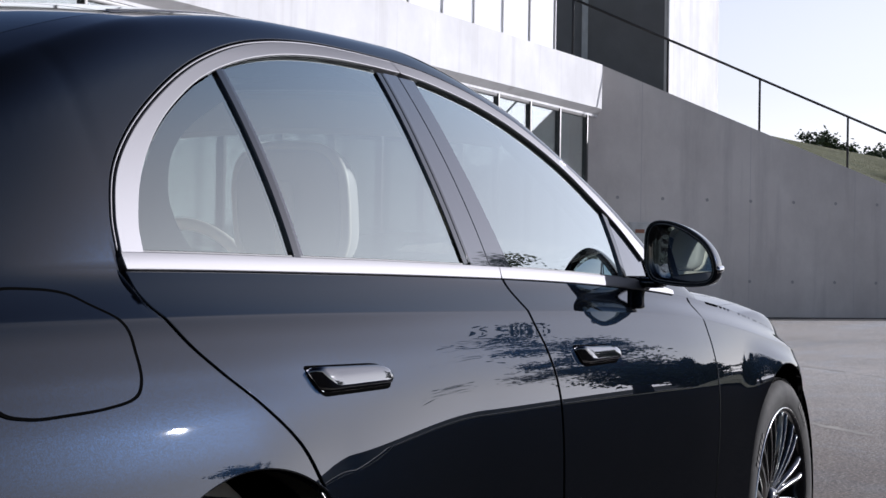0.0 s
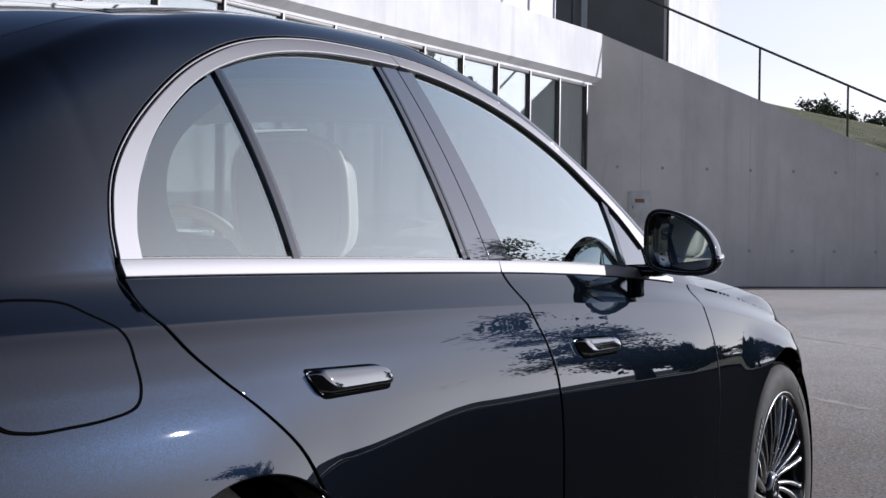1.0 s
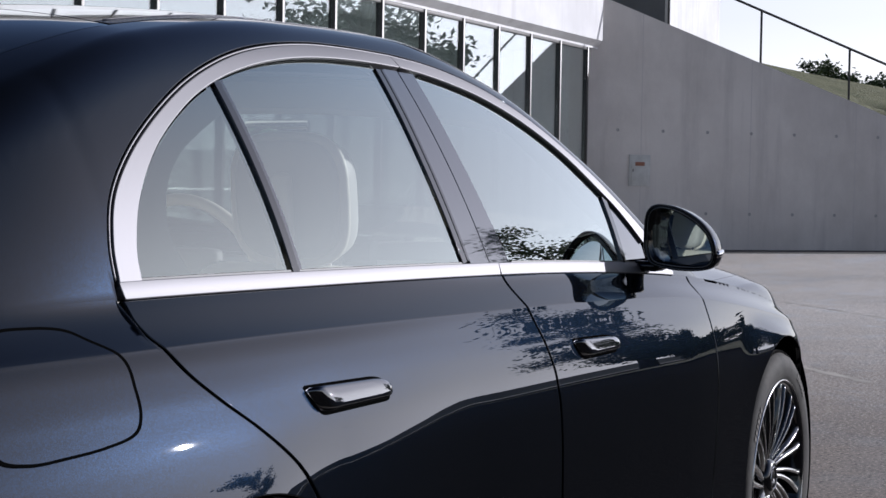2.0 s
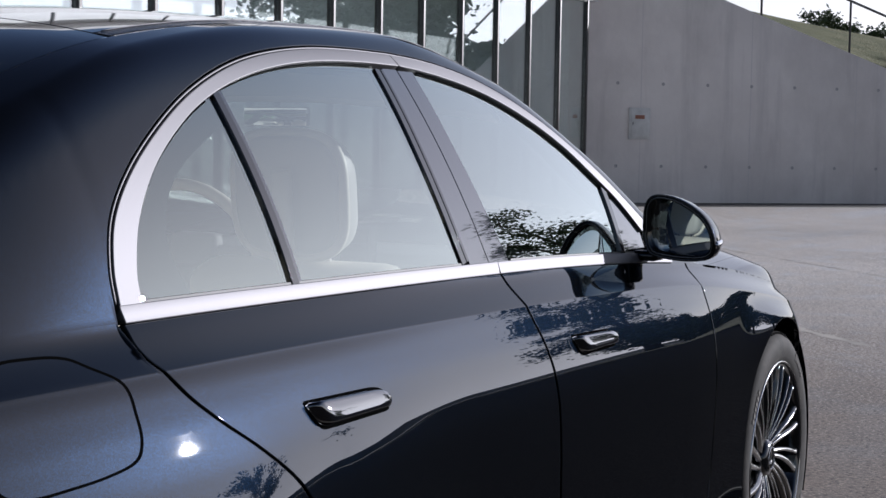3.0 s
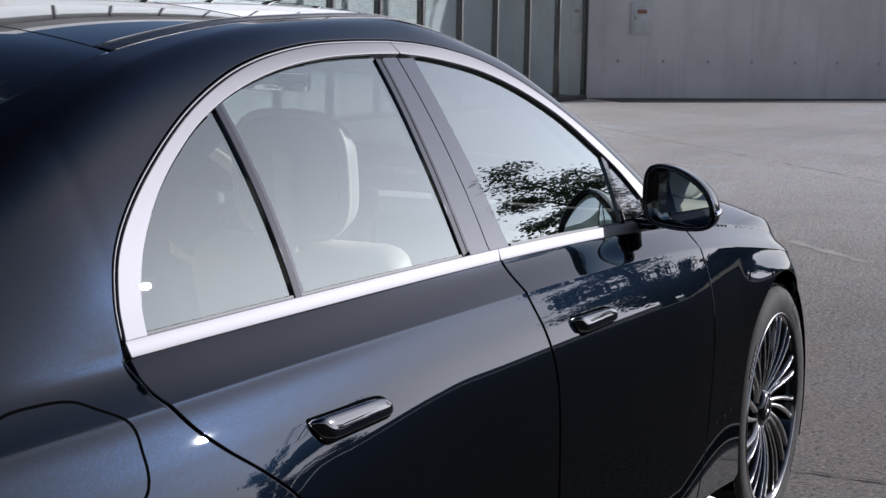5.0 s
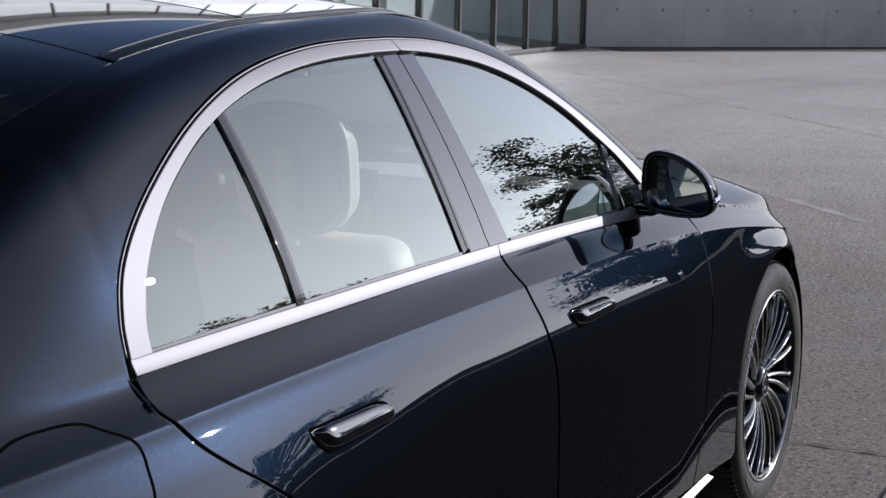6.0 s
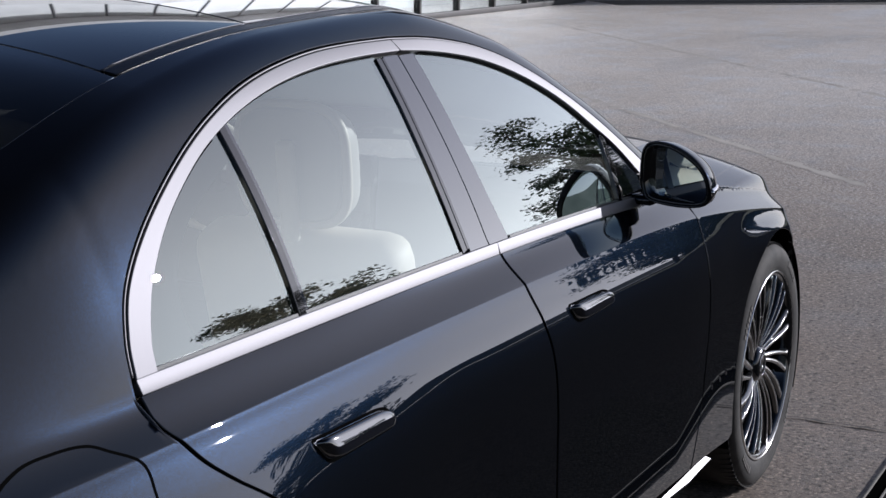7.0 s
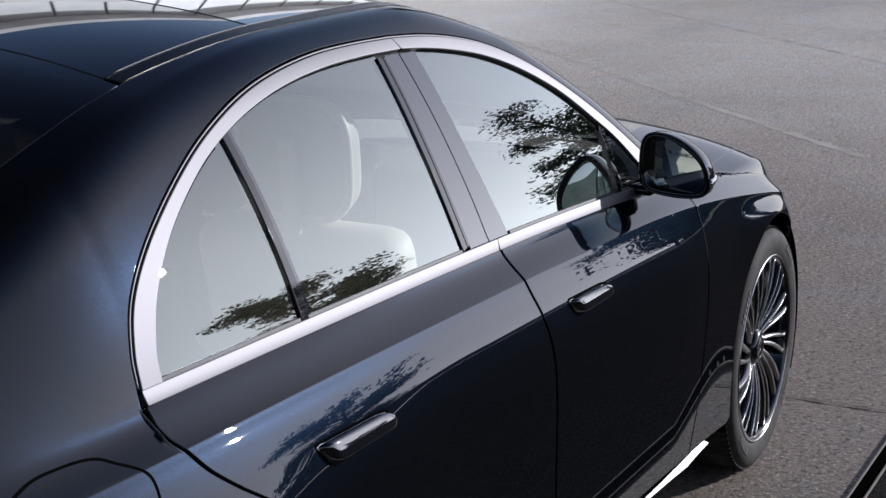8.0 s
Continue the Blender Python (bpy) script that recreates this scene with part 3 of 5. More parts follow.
def door_front(left):
    rows = upright(lambda z: shut_mid(z) + GAPW + 0.003, lambda z: shut_front(z) - GAPW - 0.003, sill_z, lambda x: belt_z(x) - 0.001, 92, 80)
    door = sheet("front_door", rows, PAINT, car, "dark blue front door", left=left)
    xs = [1.206 + (2.20 - 1.206) * i / 60 for i in range(61)]
    low, high = [Vector((x, belt_z(x))) for x in xs], [Vector((x, belt_z(x) + 0.0180 - 0.010 * max(0, (x - 1.9) / 0.3) ** 2)) for x in xs]
    sheet("belt_trim", band(low, high, 3), SATIN, door, "satin bright belt strip", lift=0.004, left=left,
          normal=lambda x, y, z: Vector((0, -1, 0.22 + 20 * (z - belt_z(x)))).normalized())
    sheet("window_surround", band(line2(OUT_FRONT, 90), line2(IN_FRONT, 90), 4), SATIN, door, "satin bright window surround", lift=0.003, left=left)
    sill = lambda x: belt_z(x) + 0.0190
    inner = line2(IN_FRONT, 120)
    top = curve(*[(p.x, p.y) for p in inner[::7]])
    gz = curve((0.985, 1.272), (1.000, 1.266), (1.060, 1.244), (1.120, 1.227), (1.225, 1.208), (1.345, 1.201))
    fz = lambda z: 1.887 + (z - 0.976) * 0.075
    rows = []
    for i in range(61):
        u = i / 60
        row = []
        for j in range(41):
            v = j / 40
            x, z = 1.5, 1.1
            for _ in range(8):
                x = gz(z) + (fz(z) - gz(z)) * u
                z = sill(x) - 0.004 + (top(x) + 0.005 - sill(x)) * v
            row.append(on_side(x, z))
        rows.append(row)
    pane = sheet("window_glass", rows, WINDOW, door, "tinted front door window glass", lift=-0.006, lip=0.001, depth=0.002, left=left)
    pane.visible_shadow = False
    sheet("pillar_cover", upright(lambda z: split_up(z) + 0.0025, gz, sill, lambda x: 1.345, 8, 30), PILLAR, door, "glossy dark pillar cover",
          lift=-0.002, lip=0.0015, left=left)
    bar = [Vector((fz(z), z)) for z in (0.978 + (1.121 - 0.978) * k / 20 for k in range(21))]
    sheet("division_bar", strip(bar, 0.004, -0.018), PIANO, door, "black bar before the corner pane", lift=-0.001, lip=0.002, left=left)
    rows = []
    for i in range(17):
        z = 0.985 + (1.095 - 0.985) * i / 16
        far = max(fz(z) + 0.024, (curve(*[(p.y, p.x) for p in inner[::-7]])(z)) - 0.002)
        rows.append([on_side(fz(z) + 0.02 + (far - fz(z) - 0.02) * j / 12, z) for j in range(13)])
    sheet("corner_pane", rows, PILLAR, door, "glossy black corner pane", lift=-0.004, lip=0.001, depth=0.002, left=left)
    inside = [p for p in inner if 1.22 < p.x < 1.96]
    sheet("top_seal", strip(inside, -0.0005, -0.0040, 1), RUBBER, door, lift=-0.003, lip=0.001, left=left)
    base = [Vector((x, sill(x) - 0.001)) for x in (1.28 + 0.70 * k / 40 for k in range(41))]
    sheet("belt_seal", strip(base, 0.0, 0.006, 1), RUBBER, door, lift=-0.003, lip=0.001, left=left)
    handle(door, 1.379, 1.601, 0.851, 0.8155, left)
    mirror(door, left)
    return door


def handle(door, x0, x1, z0, z1, left):
    """A flush pull handle: slanted rear end, round front end, in a shallow black recess."""
    zc, h = (z0 + z1) / 2, (z0 - z1) / 2
    lean = 0.028

    def outline(grow, count=64):
        """Slanted rear end, drawn-down round front end; the corners are rounded each in its own way."""
        corners = (((x0 - grow * 1.3, z0 + grow), 0.004, 0.010), ((x1 - 0.006 + grow, z0 - 0.006 + grow), 0.058, 0.017),
                   ((x1 + grow, z1 - grow), 0.011, 0.022), ((x0 + lean - grow * 0.6, z1 - grow), 0.020, 0.012))
        loop = []
        for i, (c, before_by, after_by) in enumerate(corners):
            c, before, after = Vector(c), Vector(corners[i - 1][0]), Vector(corners[(i + 1) % 4][0])
            p, q = c + (before - c).normalized() * before_by, c + (after - c).normalized() * after_by
            loop += [p.lerp(c, f).lerp(c.lerp(q, f), f) for f in (k / 8 for k in range(9))]
        total = [0.0]
        for p, q in zip(loop, loop[1:] + loop[:1]):
            total.append(total[-1] + (q - p).length)
        pts, i = [], 0
        for k in range(count):
            d = total[-1] * k / count
            while total[i + 1] < d:
                i += 1
            p = loop[i].lerp(loop[(i + 1) % len(loop)], (d - total[i]) / max(total[i + 1] - total[i], 1e-9))
            pts.append((p.x, p.y))
        return pts[::-1]

    def blob(name, grow, out, mat, label="", rings=6, lift=0.0):
        verts, faces, count = [], [], 64
        rim = outline(grow)
        mid = (sum(p[0] for p in rim) / count, sum(p[1] for p in rim) / count)
        for r in range(rings + 1):
            f = 1 - (0.02, 0.05, 0.09, 0.15, 0.22, 0.45, 0.7, 0.9, 0.97, 0.98)[r] if rings > 6 else 1 - (r / rings) * 0.98
            bulge = out * (1 - (1 - min(r / 4, 1)) ** 2.2)
            for p in rim:
                x, z = mid[0] + (p[0] - mid[0]) * f, mid[1] + (p[1] - mid[1]) * f
                q = on_side(x, z) + body_normal(*on_side(x, z)) * bulge * (1 - lift * min(max((z - mid[1] - 0.002) / h, 0.0), 1.0) - lift * 0.75 * min(max((mid[1] - 0.002 - z) / h, 0.0), 1.0))
                verts.append(Vector((q.x, -q.y if left else q.y, q.z)))
        for r in range(rings):
            for k in range(count):
                f = (r * count + k, r * count + (k + 1) % count, (r + 1) * count + (k + 1) % count, (r + 1) * count + k)
                faces.append(f if left else f[::-1])
        faces.append(tuple(range(rings * count, (rings + 1) * count)) if left else tuple(reversed(range(rings * count, (rings + 1) * count))))
        return link_mesh(name, verts, faces, mat, door, label)

    blob("handle_recess", 0.0036, 0.0030, GAP)
    blob("handle_rim", 0.0008, 0.0060, CHROME, "thin chrome rim round the handle")
    blob("handle", -0.0008, 0.0185, HANDLE, "flush glossy dark door handle with a bright edge", rings=9, lift=0.15)
    mark = []
    for k, (dx, dz) in enumerate(((0.0, 0.0), (0.016, 0.0), (0.016, 0.006), (0.0, 0.006))):
        q = on_side(x0 + 0.052 + dx, zc - 0.012 + dz)
        q = q + body_normal(*q) * 0.0165
        mark.append(Vector((q.x, -q.y if left else q.y, q.z)))
    bm = bmesh.new()
    tube(bm, mark[:3], 0.0007, 5)
    part("lock_mark", bm, CHROME, door)


def mirror(door, left):
    """Door mirror: rounded shell, lamp strip, framed glass and a foot on the belt."""
    s = 1 if left else -1
    bm = bmesh.new()
    count, rings = 40, []

    edge = spline([Vector((y, 0, z)) for y, z in ((0.860, 1.010), (0.860, 1.062), (0.867, 1.093), (0.886, 1.106), (0.920, 1.104), (0.955, 1.091), (0.988, 1.069),
                                                  (1.010, 1.043), (1.0215, 1.013), (1.0215, 0.985), (1.004, 0.967), (0.960, 0.962), (0.910, 0.966), (0.874, 0.977), (0.860, 1.010))], count + 1)
    mid = Vector((0.938, 0, 1.030))

    def rim(k, grow, x):
        p = edge[k % count]
        p = p + (p - mid).normalized() * grow
        return Vector((x + (p.x - 0.87) * 0.06, s * p.x, p.z))

    for x, grow in ((1.9625, -0.006), (1.958, -0.001), (1.962, 0.001), (1.975, 0.001), (2.0, 0.0), (2.03, -0.006), (2.06, -0.020), (2.078, -0.038), (2.085, -0.058)):
        rings.append([bm.verts.new(rim(k, grow, x)) for k in range(count)])
    for a, b in zip(rings, rings[1:]):
        for k in range(count):
            bm.faces.new((a[k], b[k], b[(k + 1) % count], a[(k + 1) % count]))
    bm.faces.new(rings[-1])
    bmesh.ops.recalc_face_normals(bm, faces=bm.faces)
    part("door_mirror", bm, PAINT, door, "dark blue door mirror with a black frame")
    bm = bmesh.new()
    inner = [[bm.verts.new(rim(k, g, x)) for k in range(count)] for g, x in ((-0.006, 1.9625), (-0.011, 1.961), (-0.014, 2.005))]
    for a, b in zip(inner, inner[1:]):
        for k in range(count):
            bm.faces.new((a[k], b[k], b[(k + 1) % count], a[(k + 1) % count]))
    part("mirror_frame", bm, PIANO, door)
    bm = bmesh.new()
    rings = []
    for f in [1 - q / 8 for q in range(8)]:
        ring = []
        for k in range(count):
            v = rim(k, -0.013, 1.972)
            y, z = 0.938 + (abs(v.y) - 0.938) * f, 1.030 + (v.z - 1.030) * f
            x = 1.986 - (y - 0.94) * 0.20 + (z - 1.03) * 0.02 + ((y - 0.94) ** 2 + (z - 1.03) ** 2) / (2 * 1.1)
            ring.append(bm.verts.new((x, s * y, z)))
        rings.append(ring)
    for a, b in zip(rings, rings[1:]):
        for k in range(count):
            bm.faces.new((a[k], b[k], b[(k + 1) % count], a[(k + 1) % count]))
    bm.faces.new(rings[-1])
    bmesh.ops.recalc_face_normals(bm, faces=bm.faces)
    part("mirror_glass", bm, MIRROR, door, "clear convex rear view mirror glass")
    bm = bmesh.new()
    pts = []
    for k in range(15):
        f = k / 14
        pts.append(Vector((1.974 + 0.07 * f, s * (1.0225 - 0.010 * f * f), 1.000 + 0.003 * f)))
    tube(bm, pts, 0.0085, 8, flat=0.9)
    part("indicator_lamp", bm, CHROME, door, "clear indicator lamp strip")
    bm = bmesh.new()
    box(bm, (1.968, -0.890, 0.957), (2.045, -0.795, 0.980), 0.010)
    if left:
        bmesh.ops.scale(bm, vec=(1, -1, 1), verts=bm.verts)
        bmesh.ops.reverse_faces(bm, faces=bm.faces)
    part("mirror_foot", bm, PAINT, door)


def polar(cx, cz, r, a0, a1, steps, across, limit, corner):
    """Grid points between a wheel arch and the far edge of its panel, which limit(x, z) > 0 lies within."""
    rows = []
    c = math.degrees(math.atan2(corner[1] - cz, corner[0] - cx))
    for a in sorted([a0 + (a1 - a0) * i / steps for i in range(steps + 1)] + [c - 0.02, c + 0.02]):
        a = radians(a)
        dx, dz = math.cos(a), math.sin(a)
        lo, hi = r, 1.6
        for _ in range(26):
            mid = (lo + hi) / 2
            if limit(cx + dx * mid, cz + dz * mid) > 0:
                lo = mid
            else:
                hi = mid
        rows.append([on_side(*q) for q in to_crease((cx + dx * r, cz + dz * r), (cx + dx * lo, cz + dz * lo), across)])
    return rows


def quarter_panel(left):
    rows = polar(REAR_X, HUB_Z + 0.01, ARCH, 57, 200, 180, 52, lambda x, z: min(shut_rear(z) - GAPW - 0.003 * (1 - ease((z - 0.92) / 0.05)) - x, belt_z(x) - z, x + 0.72, z - 0.2), (shut_rear(belt_z(0.076)) - GAPW, belt_z(0.076)))
    panel = sheet("quarter_panel", rows, PAINT, car, "dark blue rear quarter panel", left=left, lip=0.002, plain=lambda p: p.z > belt_z(p.x) - 0.002)
    rim = spline(flat2([(-0.2420, 0.8960), (-0.2280, 0.9450), (-0.1650, 0.9680), (-0.1000, 0.9700), (-0.0480, 0.9650), (-0.0180, 0.9520), (0.0200, 0.9290), (0.0200, 0.8950), (0.0130, 0.8650), (-0.0080, 0.8460), (-0.0600, 0.8380), (-0.1250, 0.8350), (-0.1880, 0.8350), (-0.2320, 0.8480), (-0.2420, 0.8960)]), 90)
    mid = Vector((-0.11, 0, 0.90))
    rows = []
    for p in rim:
        end, start = mid.lerp(p, 0.970), mid.lerp(p, 0.0005)
        rows.append([on_side(*q) for q in to_crease((start.x, start.z), (end.x, end.z), 24)])
    sheet("fuel_flap", rows, PAINT, panel, "flush fuel filler flap", lift=0.0012, lip=0.0012, depth=0.001, left=left) if not left else None
    rows = [[on_side(*(lambda v: (v.x, v.z))(mid.lerp(p, f))) for f in (0.972, 1.012)] for p in rim]
    sheet("flap_joint", rows, GAP, panel, lift=0.0014, lip=0.0003, depth=0.0004, left=left) if not left else None


def body_side(left):
    """Roof rail, rear pillar and screen pillar in one panel round the doors."""
    rear = grown(line2(OUT_REAR, 80), 0.010)[2:]
    front = grown(line2(OUT_FRONT, 70), 0.010)
    inner = [on_side(*p) for p in rear + front[1:]]
    tail = [(x, belt_z(x)) for x in (-0.95 + (0.0762 + 0.95) * (k / 40) for k in range(41))]
    inner = [on_side(x, z - 0.008) - body_normal(*on_side(x, z - 0.008)) * 0.003 for x, z in tail] + inner
    ends = [(-0.95, 0), (-0.55, 0.22), (0.12, 0.42), (0.40, 0.55), (0.82, 0.67), (1.3, 0.78), (1.7, 0.87), (2.30, 1.0)]
    xs = curve(*[(f, x) for x, f in ends])
    rows = []
    total = [0.0]
    for a, b in zip(inner, inner[1:]):
        total.append(total[-1] + (b - a).length)
    for p, d in zip(inner, total):
        x = xs(d / total[-1])
        end = (x, -ditch_y(x) - 0.003)
        row = []
        for k in range(26):
            f = max(k - 1, 0) / 24 if k != 1 else 0.02
            px, py = p.x + (end[0] - p.x) * f, p.y + (end[1] - p.y) * f
            row.append(p.copy() if k == 0 else on_top(px, py))
        rows.append(row)
    sheet("body_side", rows, PAINT, car, "dark blue roof rail and rear pillar", left=left, lip=0.002, plain=lambda p: p.x < 0.085 and p.z < belt_z(p.x) + 0.003)
    foot = [[on_side(x, 0.955 + 0.075 * k / 30) for k in range(31)] for x in (-0.06 + 0.1345 * i / 16 for i in range(17))]
    sheet("pillar_foot", foot, PAINT, car, left=left, lift=-0.0022, lip=0.001, depth=0.004)
    seal = grown(line2(OUT_REAR, 80), 0.0048)[1:] + grown(line2(OUT_FRONT, 70), 0.0048)[1:]
    pts = [on_side(*p) - body_normal(*on_side(*p)) * 0.0015 for p in seal]
    if left:
        pts = [Vector((p.x, -p.y, p.z)) for p in pts]
    bm = bmesh.new()
    tube(bm, pts, 0.0019, 6)
    part("door_seal", bm, SATIN, car, "thin bright bead in the door gap")
    rows = strip(grown(line2(OUT_REAR, 60), 0.0)[0:] + line2(OUT_FRONT, 60)[1:], -0.003, 0.016, 1)
    sheet("door_gap", rows, GAP, car, lift=-0.009, lip=0.001, depth=0.004, left=left)


def front_fender(left):
    rows = polar(FRONT_X, HUB_Z + 0.01, ARCH, -8, 196, 170, 36,
                 lambda x, z: min(x - shut_front(z) - GAPW - 0.003, belt_z(x) - z, 3.46 - x, z - sill_z(x) + 0.0), (shut_front(belt_z(2.25)) + GAPW + 0.003, belt_z(2.25)))
    fender = sheet("front_fender", rows, PAINT, car, "dark blue front fender", left=left, plain=lambda p: p.z > belt_z(p.x) - 0.002)
    hood_y = curve((2.2, 0.80), (2.5, 0.80), (2.81, 0.785), (3.2, 0.752), (3.5, 0.715))
    rows = [[on_top(x, -(belt_y(x) - 0.0005) + (belt_y(x) - hood_y(x) - 0.0015) * k / 10) if k else on_side(x, belt_z(x) - 0.0004) for k in range(11)]
            for x in (2.13 + (3.46 - 2.13) * i / 70 for i in range(71))]
    joint = [[on_top(x, -hood_y(x) - 0.012 + 0.024 * k / 4) - Vector((0, 0, 0.010)) for k in range(5)] for x in (2.3 + (3.46 - 2.3) * i / 40 for i in range(41))]
    sheet("bonnet_joint", joint, GAP, fender, left=left, lip=0.0005, depth=0.001)
    sheet("fender_top", rows, PAINT, fender, left=left, plain=lambda p: True)


def wheel_house(left, cx):
    bm = bmesh.new()
    for a, b in ((-0.915, -0.60),):
        rings = [[bm.verts.new((cx + 0.383 * math.cos(t), y * (-1 if left else 1), HUB_Z + 0.01 + 0.383 * math.sin(t))) for t in (radians(-25 + 230 * k / 40) for k in range(41))]
                 for y in (a, b)]
        for k in range(40):
            bm.faces.new((rings[0][k], rings[0][k + 1], rings[1][k + 1], rings[1][k]))
        bm.faces.new(rings[1])
    part("wheel_house", bm, GAP, car, smooth=False)


def liner(left):
    rows = [[on_side(x, z) - body_normal(*on_side(x, z)) * 0.02 for z in (0.24, 0.4, 0.55, 0.7, 0.8, 0.88, 0.94, 0.975)] for x in (0.66 + 1.86 * i / 12 for i in range(13))]
    sheet("door_liner", rows, GAP, car, lip=0.001, left=left)
    rows = [[on_side(x, z) - body_normal(*on_side(x, z)) * 0.02 for z in (0.77, 0.85, 0.9, 0.95, 0.985)] for x in (-0.2 + 0.9 * i / 12 for i in range(13))]
    sheet("door_liner", rows, GAP, car, lip=0.001, left=left)


def sill(left):
    rows = [[on_side(x, sill_z(x) - 0.006 - 0.10 * k / 6) + Vector((0, 0.008 + 0.048 * min(k / 2, 1.0), 0)) for k in range(7)] for x in (0.60 + 1.95 * i / 30 for i in range(31))]
    skirt = sheet("side_skirt", rows, PAINT, car, "dark blue side skirt", left=left, normal=lambda x, y, z: Vector((0, -0.85, -0.5)).normalized())
    rows = [[Vector((x, -0.894 - 0.020 * k / 4, sill_z(x) - 0.030 - 0.026 * min((2.49 - x) / 0.22, 1.0) * k / 4)) for k in range(5)] for x in (0.66 + (2.45 - 0.66) * i / 30 for i in range(31))]
    sheet("skirt_trim", rows, STRIP, skirt, "bright strip along the side skirt", left=left, lip=0.003, depth=0.006, normal=lambda x, y, z: Vector((0, -0.79, 0.61)).normalized())


def ends(left):
    for name, x0, sign, length, label in (("front_bumper", 3.463, 1, 0.33, "dark blue front bumper"), ("rear_bumper", -0.723, -1, 0.42, "dark blue rear bumper")):
        rows = []
        for i in range(25):
            a = math.pi / 2 * i / 24
            row = []
            for j in range(15):
                z = 0.2 + (belt_z(x0) - 0.2) * j / 14
                y = side_y(x0, z) * max(math.cos(a), 0.0) ** 0.5
                row.append(Vector((x0 + sign * (length - 0.12 * (j / 14) ** 3 - 0.06 * (1 - j / 14)) * math.sin(a) ** 1.3, -y, z)))
            rows.append(row)
        sheet(name, rows, PAINT, car, label, left=left, lip=0.002, normal=lambda x, y, z, c=x0, s=sign: Vector(((x - c) * 2 + s * 0.02, y, 0.1)).normalized())


def wheel(cx, left, group):
    s = 1 if left else -1
    hub = new("wheel")
    hub.parent = car
    hub.location = (cx, s * 0.805, HUB_Z)
    hub.rotation_euler = (0, radians(11 if cx > 1 else 40), 0 if not left else math.pi)
    prof = [(0.268, -0.105), (0.276, -0.114), (0.285, -0.117), (0.303, -0.121), (0.325, -0.119), (0.340, -0.110), (0.3495, -0.092), (0.352, -0.06), (0.352, 0.06),
            (0.3495, 0.092), (0.335, 0.112), (0.30, 0.120), (0.274, 0.112), (0.268, 0.10)]
    bm = lathe(prof, 96)
    part("tyre", bm, TYRE, hub, "black road tyre")
    bm = bmesh.new()
    for start in (0.35, 1.9, 3.5, 5.0):
        for k in range(6):
            vs = box(bm, (-0.0055 + 0.001 * (k % 3), -0.0012, -0.009), (0.0055, 0.0012, 0.009))
            bmesh.ops.transform(bm, matrix=Matrix.Rotation(start + 0.055 * k, 4, "Y") @ Matrix.Translation((0, -0.1208, 0.309)), verts=vs)
    tagged(part("sidewall_mark", bm, MARK, hub, smooth=False), kind="stuff")
    bm = bmesh.new()
    for k in range(96):
        a = 2 * math.pi * k / 96
        for side in (-1, 1):
            vs = box(bm, (-0.0045, 0.062, -0.004), (0.0045, 0.104, 0.0022), 0.0)
            m = Matrix.Rotation(a + side * 0.015, 4, "Y") @ Matrix.Translation((0, 0, 0.3495)) @ Matrix.Rotation(radians(12), 4, "Z")
            for v in vs:
                v.co.y *= side
            bmesh.ops.transform(bm, matrix=m, verts=vs)
    tagged(part("tyre_tread", bm, TYRE, hub, smooth=False), kind="stuff")
    prof = [(0.273, -0.107), (0.269, -0.116), (0.260, -0.113), (0.254, -0.100), (0.247, -0.06), (0.243, 0.09), (0.273, 0.105), (0.273, 0.095), (0.250, 0.08), (0.262, -0.09)]
    part("rim", lathe(prof, 96), RIMBLACK, hub, "black alloy rim")
    prof = [(0.2735, -0.1095), (0.2715, -0.1172), (0.2675, -0.1168), (0.2655, -0.112), (0.268, -0.106)]
    part("rim_edge", lathe(prof, 96), MACHINED, hub, "bright machined rim edge")
    prof = [(0.185, 0.02), (0.185, 0.045), (0.06, 0.045), (0.06, 0.02)]
    part("brake_disc", lathe(prof, 64), DISC, hub, "grey steel brake disc")
    bm = bmesh.new()
    box(bm, (-0.19, -0.005, -0.07), (-0.11, 0.05, 0.07), 0.01)
    part("brake_caliper", bm, RIMBLACK, hub)
    prof = [(0.052, -0.085), (0.045, -0.097), (0.030, -0.100), (0.0001, -0.101), (0.0001, -0.05), (0.056, -0.05)]
    part("hub_cap", lathe(prof, 40), RIMBLACK, hub, "black wheel hub cap")
    prof = [(0.033, -0.1005), (0.031, -0.1025), (0.029, -0.1005)]
    part("hub_ring", lathe(prof, 32), CHROME, hub)
    # one spoke: a curved blade from hub to rim with a bright machined face
    def blade(face):
        bm = bmesh.new()
        rows = []
        for i in range(13):
            f = i / 12
            r = 0.040 + 0.226 * f
            a = 0.30 * (1 - f) ** 1.6
            y = -0.082 - 0.026 * f - 0.012 * math.sin(f * math.pi)
            w = 0.0046 + 0.0030 * abs(f - 0.45) + (0.004 * (f > 0.9))
            px, pz = math.cos(a), math.sin(a)
            out = []
            for du, dy in (((-w, -0.0004), (w, -0.0004), (w - 0.001, 0.0009), (-w + 0.001, 0.0009)) if face else ((-w, 0.0), (w, 0.0), (w + 0.002, 0.03), (-w - 0.002, 0.03))):
                out.append(bm.verts.new((r * px - pz * du, y + dy, r * pz + px * du)))
            rows.append(out)
        for a, b in zip(rows, rows[1:]):
            for k in range(4):
                bm.faces.new((a[k], a[(k + 1) % 4], b[(k + 1) % 4], b[k]))
        bm.faces.new(rows[0][::-1])
        bm.faces.new(rows[-1])
        bmesh.ops.recalc_face_normals(bm, faces=bm.faces)
        return bm
    first = None
